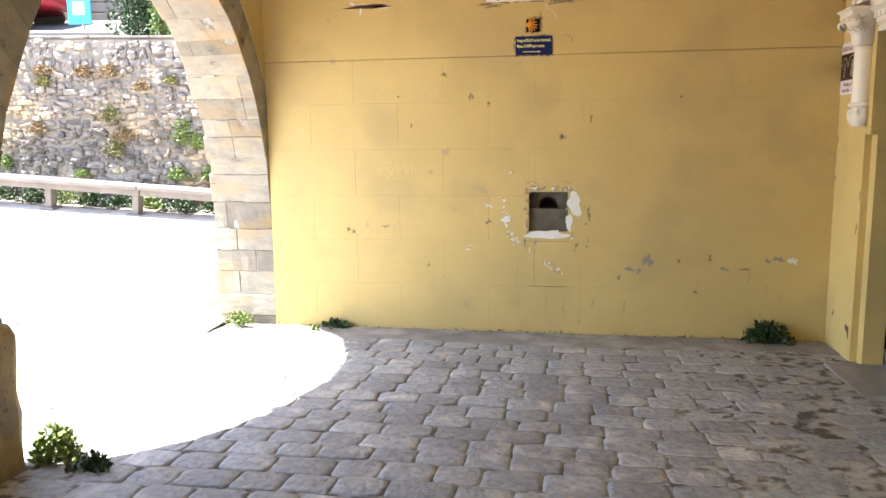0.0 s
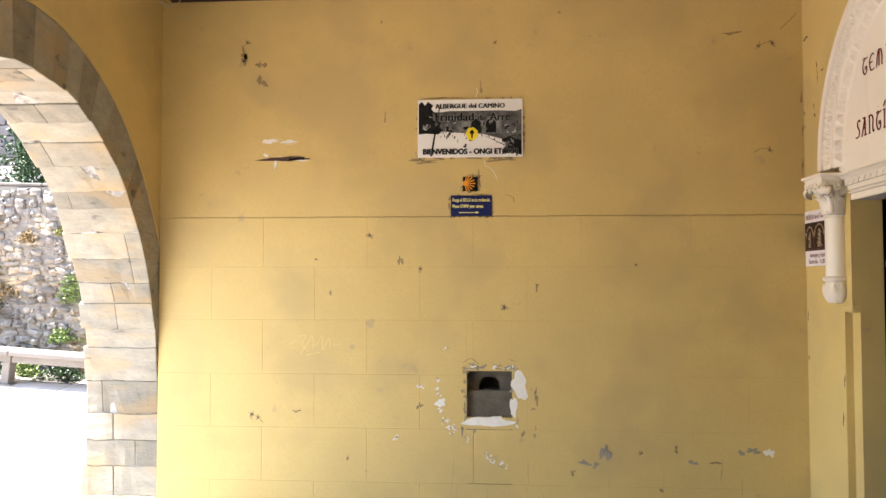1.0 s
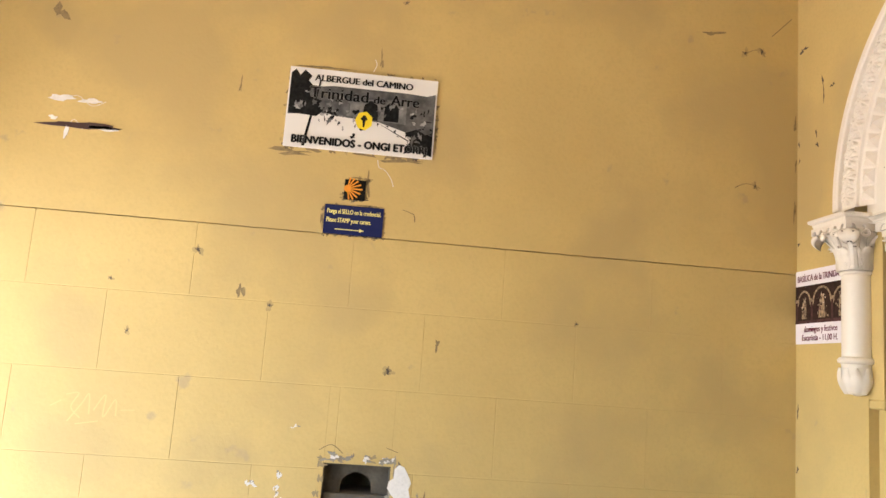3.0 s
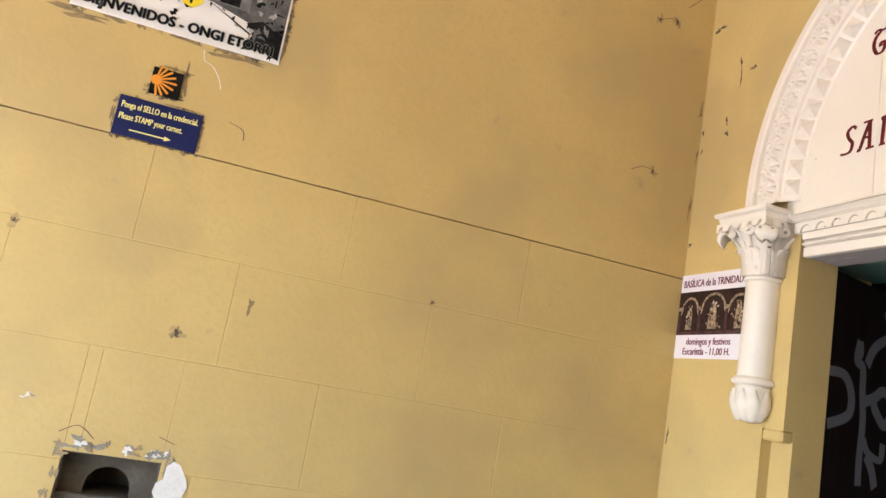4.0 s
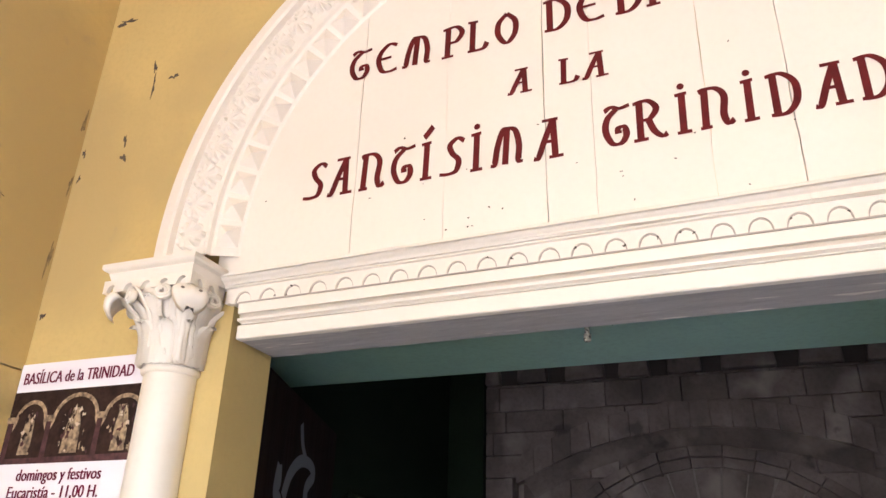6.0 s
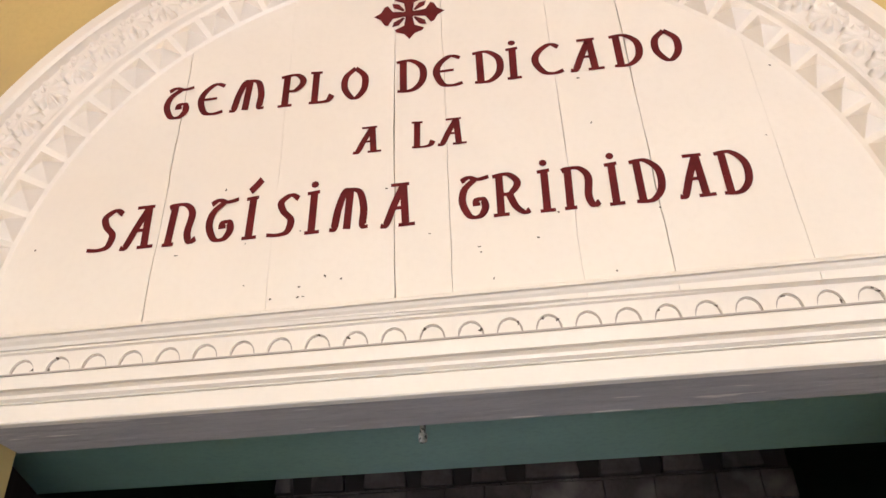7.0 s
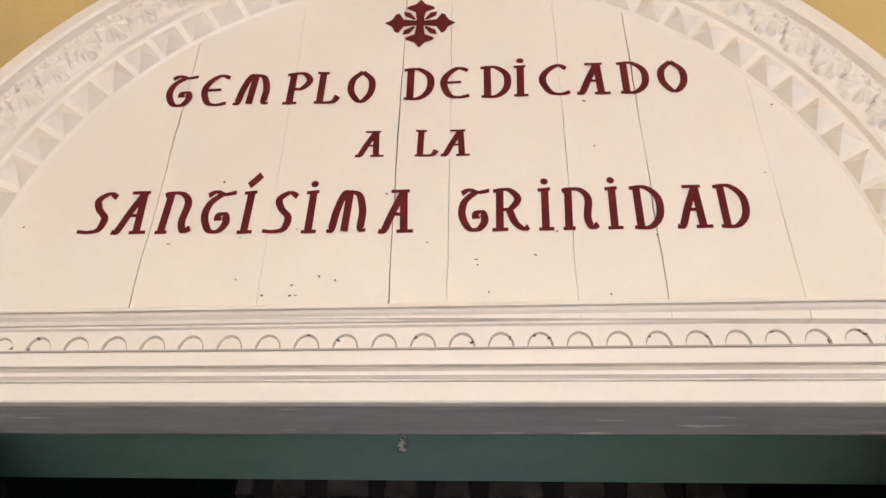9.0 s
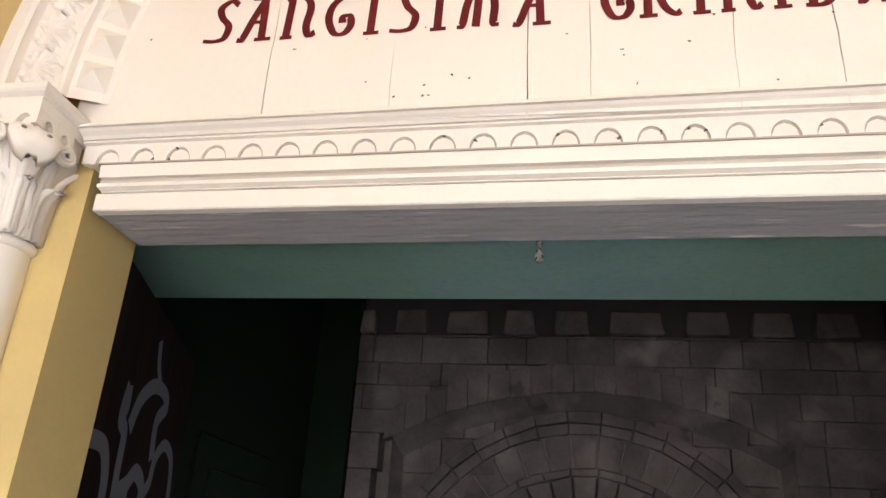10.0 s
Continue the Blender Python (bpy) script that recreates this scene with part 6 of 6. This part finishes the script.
GLASS = plain("dark_car_glass", (0.02, 0.025, 0.03), 0.08)
for s in (-1, 1):
    bm = loft([[(-0.85, s * 0.775, 1.0), (-0.62, s * 0.66, 1.36), (0.5, s * 0.66, 1.38), (1.2, s * 0.775, 1.0)], [(-0.85, s * 0.80, 1.0), (-0.62, s * 0.685, 1.36), (0.5, s * 0.685, 1.38), (1.2, s * 0.80, 1.0)]], True)
    bmesh.ops.transform(bm, matrix=CM, verts=bm.verts)
    part("side_window", bm, GLASS, car)
    for x in (-1.25, 1.3):
        bm = lathe(0, 0, [(0.20, -0.1), (0.30, -0.1), (0.32, -0.06), (0.32, 0.06), (0.30, 0.1), (0.20, 0.1)], 20)
        bmesh.ops.transform(bm, matrix=CM @ Matrix.Translation((x, s * 0.80, 0.32)) @ Matrix.Rotation(radians(90), 4, "X"), verts=bm.verts)
        w = part("wheel", bm, plain("tyre_rubber", (0.02, 0.02, 0.02), 0.85), car, "", True)
        bm = lathe(0, 0, [(0.02, -0.09), (0.20, -0.08), (0.21, -0.06), (0.21, 0.06), (0.20, 0.08), (0.02, 0.09)], 16)
        bmesh.ops.transform(bm, matrix=CM @ Matrix.Translation((x, s * 0.80, 0.32)) @ Matrix.Rotation(radians(90), 4, "X"), verts=bm.verts)
        part("rim", bm, plain("alloy", (0.5, 0.5, 0.52), 0.35, 0.9), w, "silver rim")

# loose wire in the corner under the ceiling
cable = thing("loose_wire", (-2.45, 7.0, 3.9), "thin pale wire hanging loose in the ceiling corner", "wire")
path = [Vector(p) for p in ((-2.485, 5.6, 4.02), (-2.485, 6.4, 3.99), (-2.48, 7.0, 3.935), (-2.44, 7.085, 3.925), (-2.37, 7.09, 3.945), (-2.335, 7.085, 3.985), (-2.36, 7.085, 4.015), (-2.40, 7.085, 4.0))]
part("strand", loft([[p + 0.004 * Vector((math.cos(q * 1.2566), 0.4 * math.sin(q * 1.2566), math.sin(q * 1.2566))) for q in range(5)] for p in path], True), plain("pale_wire", (0.55, 0.50, 0.42), 0.5), cable)
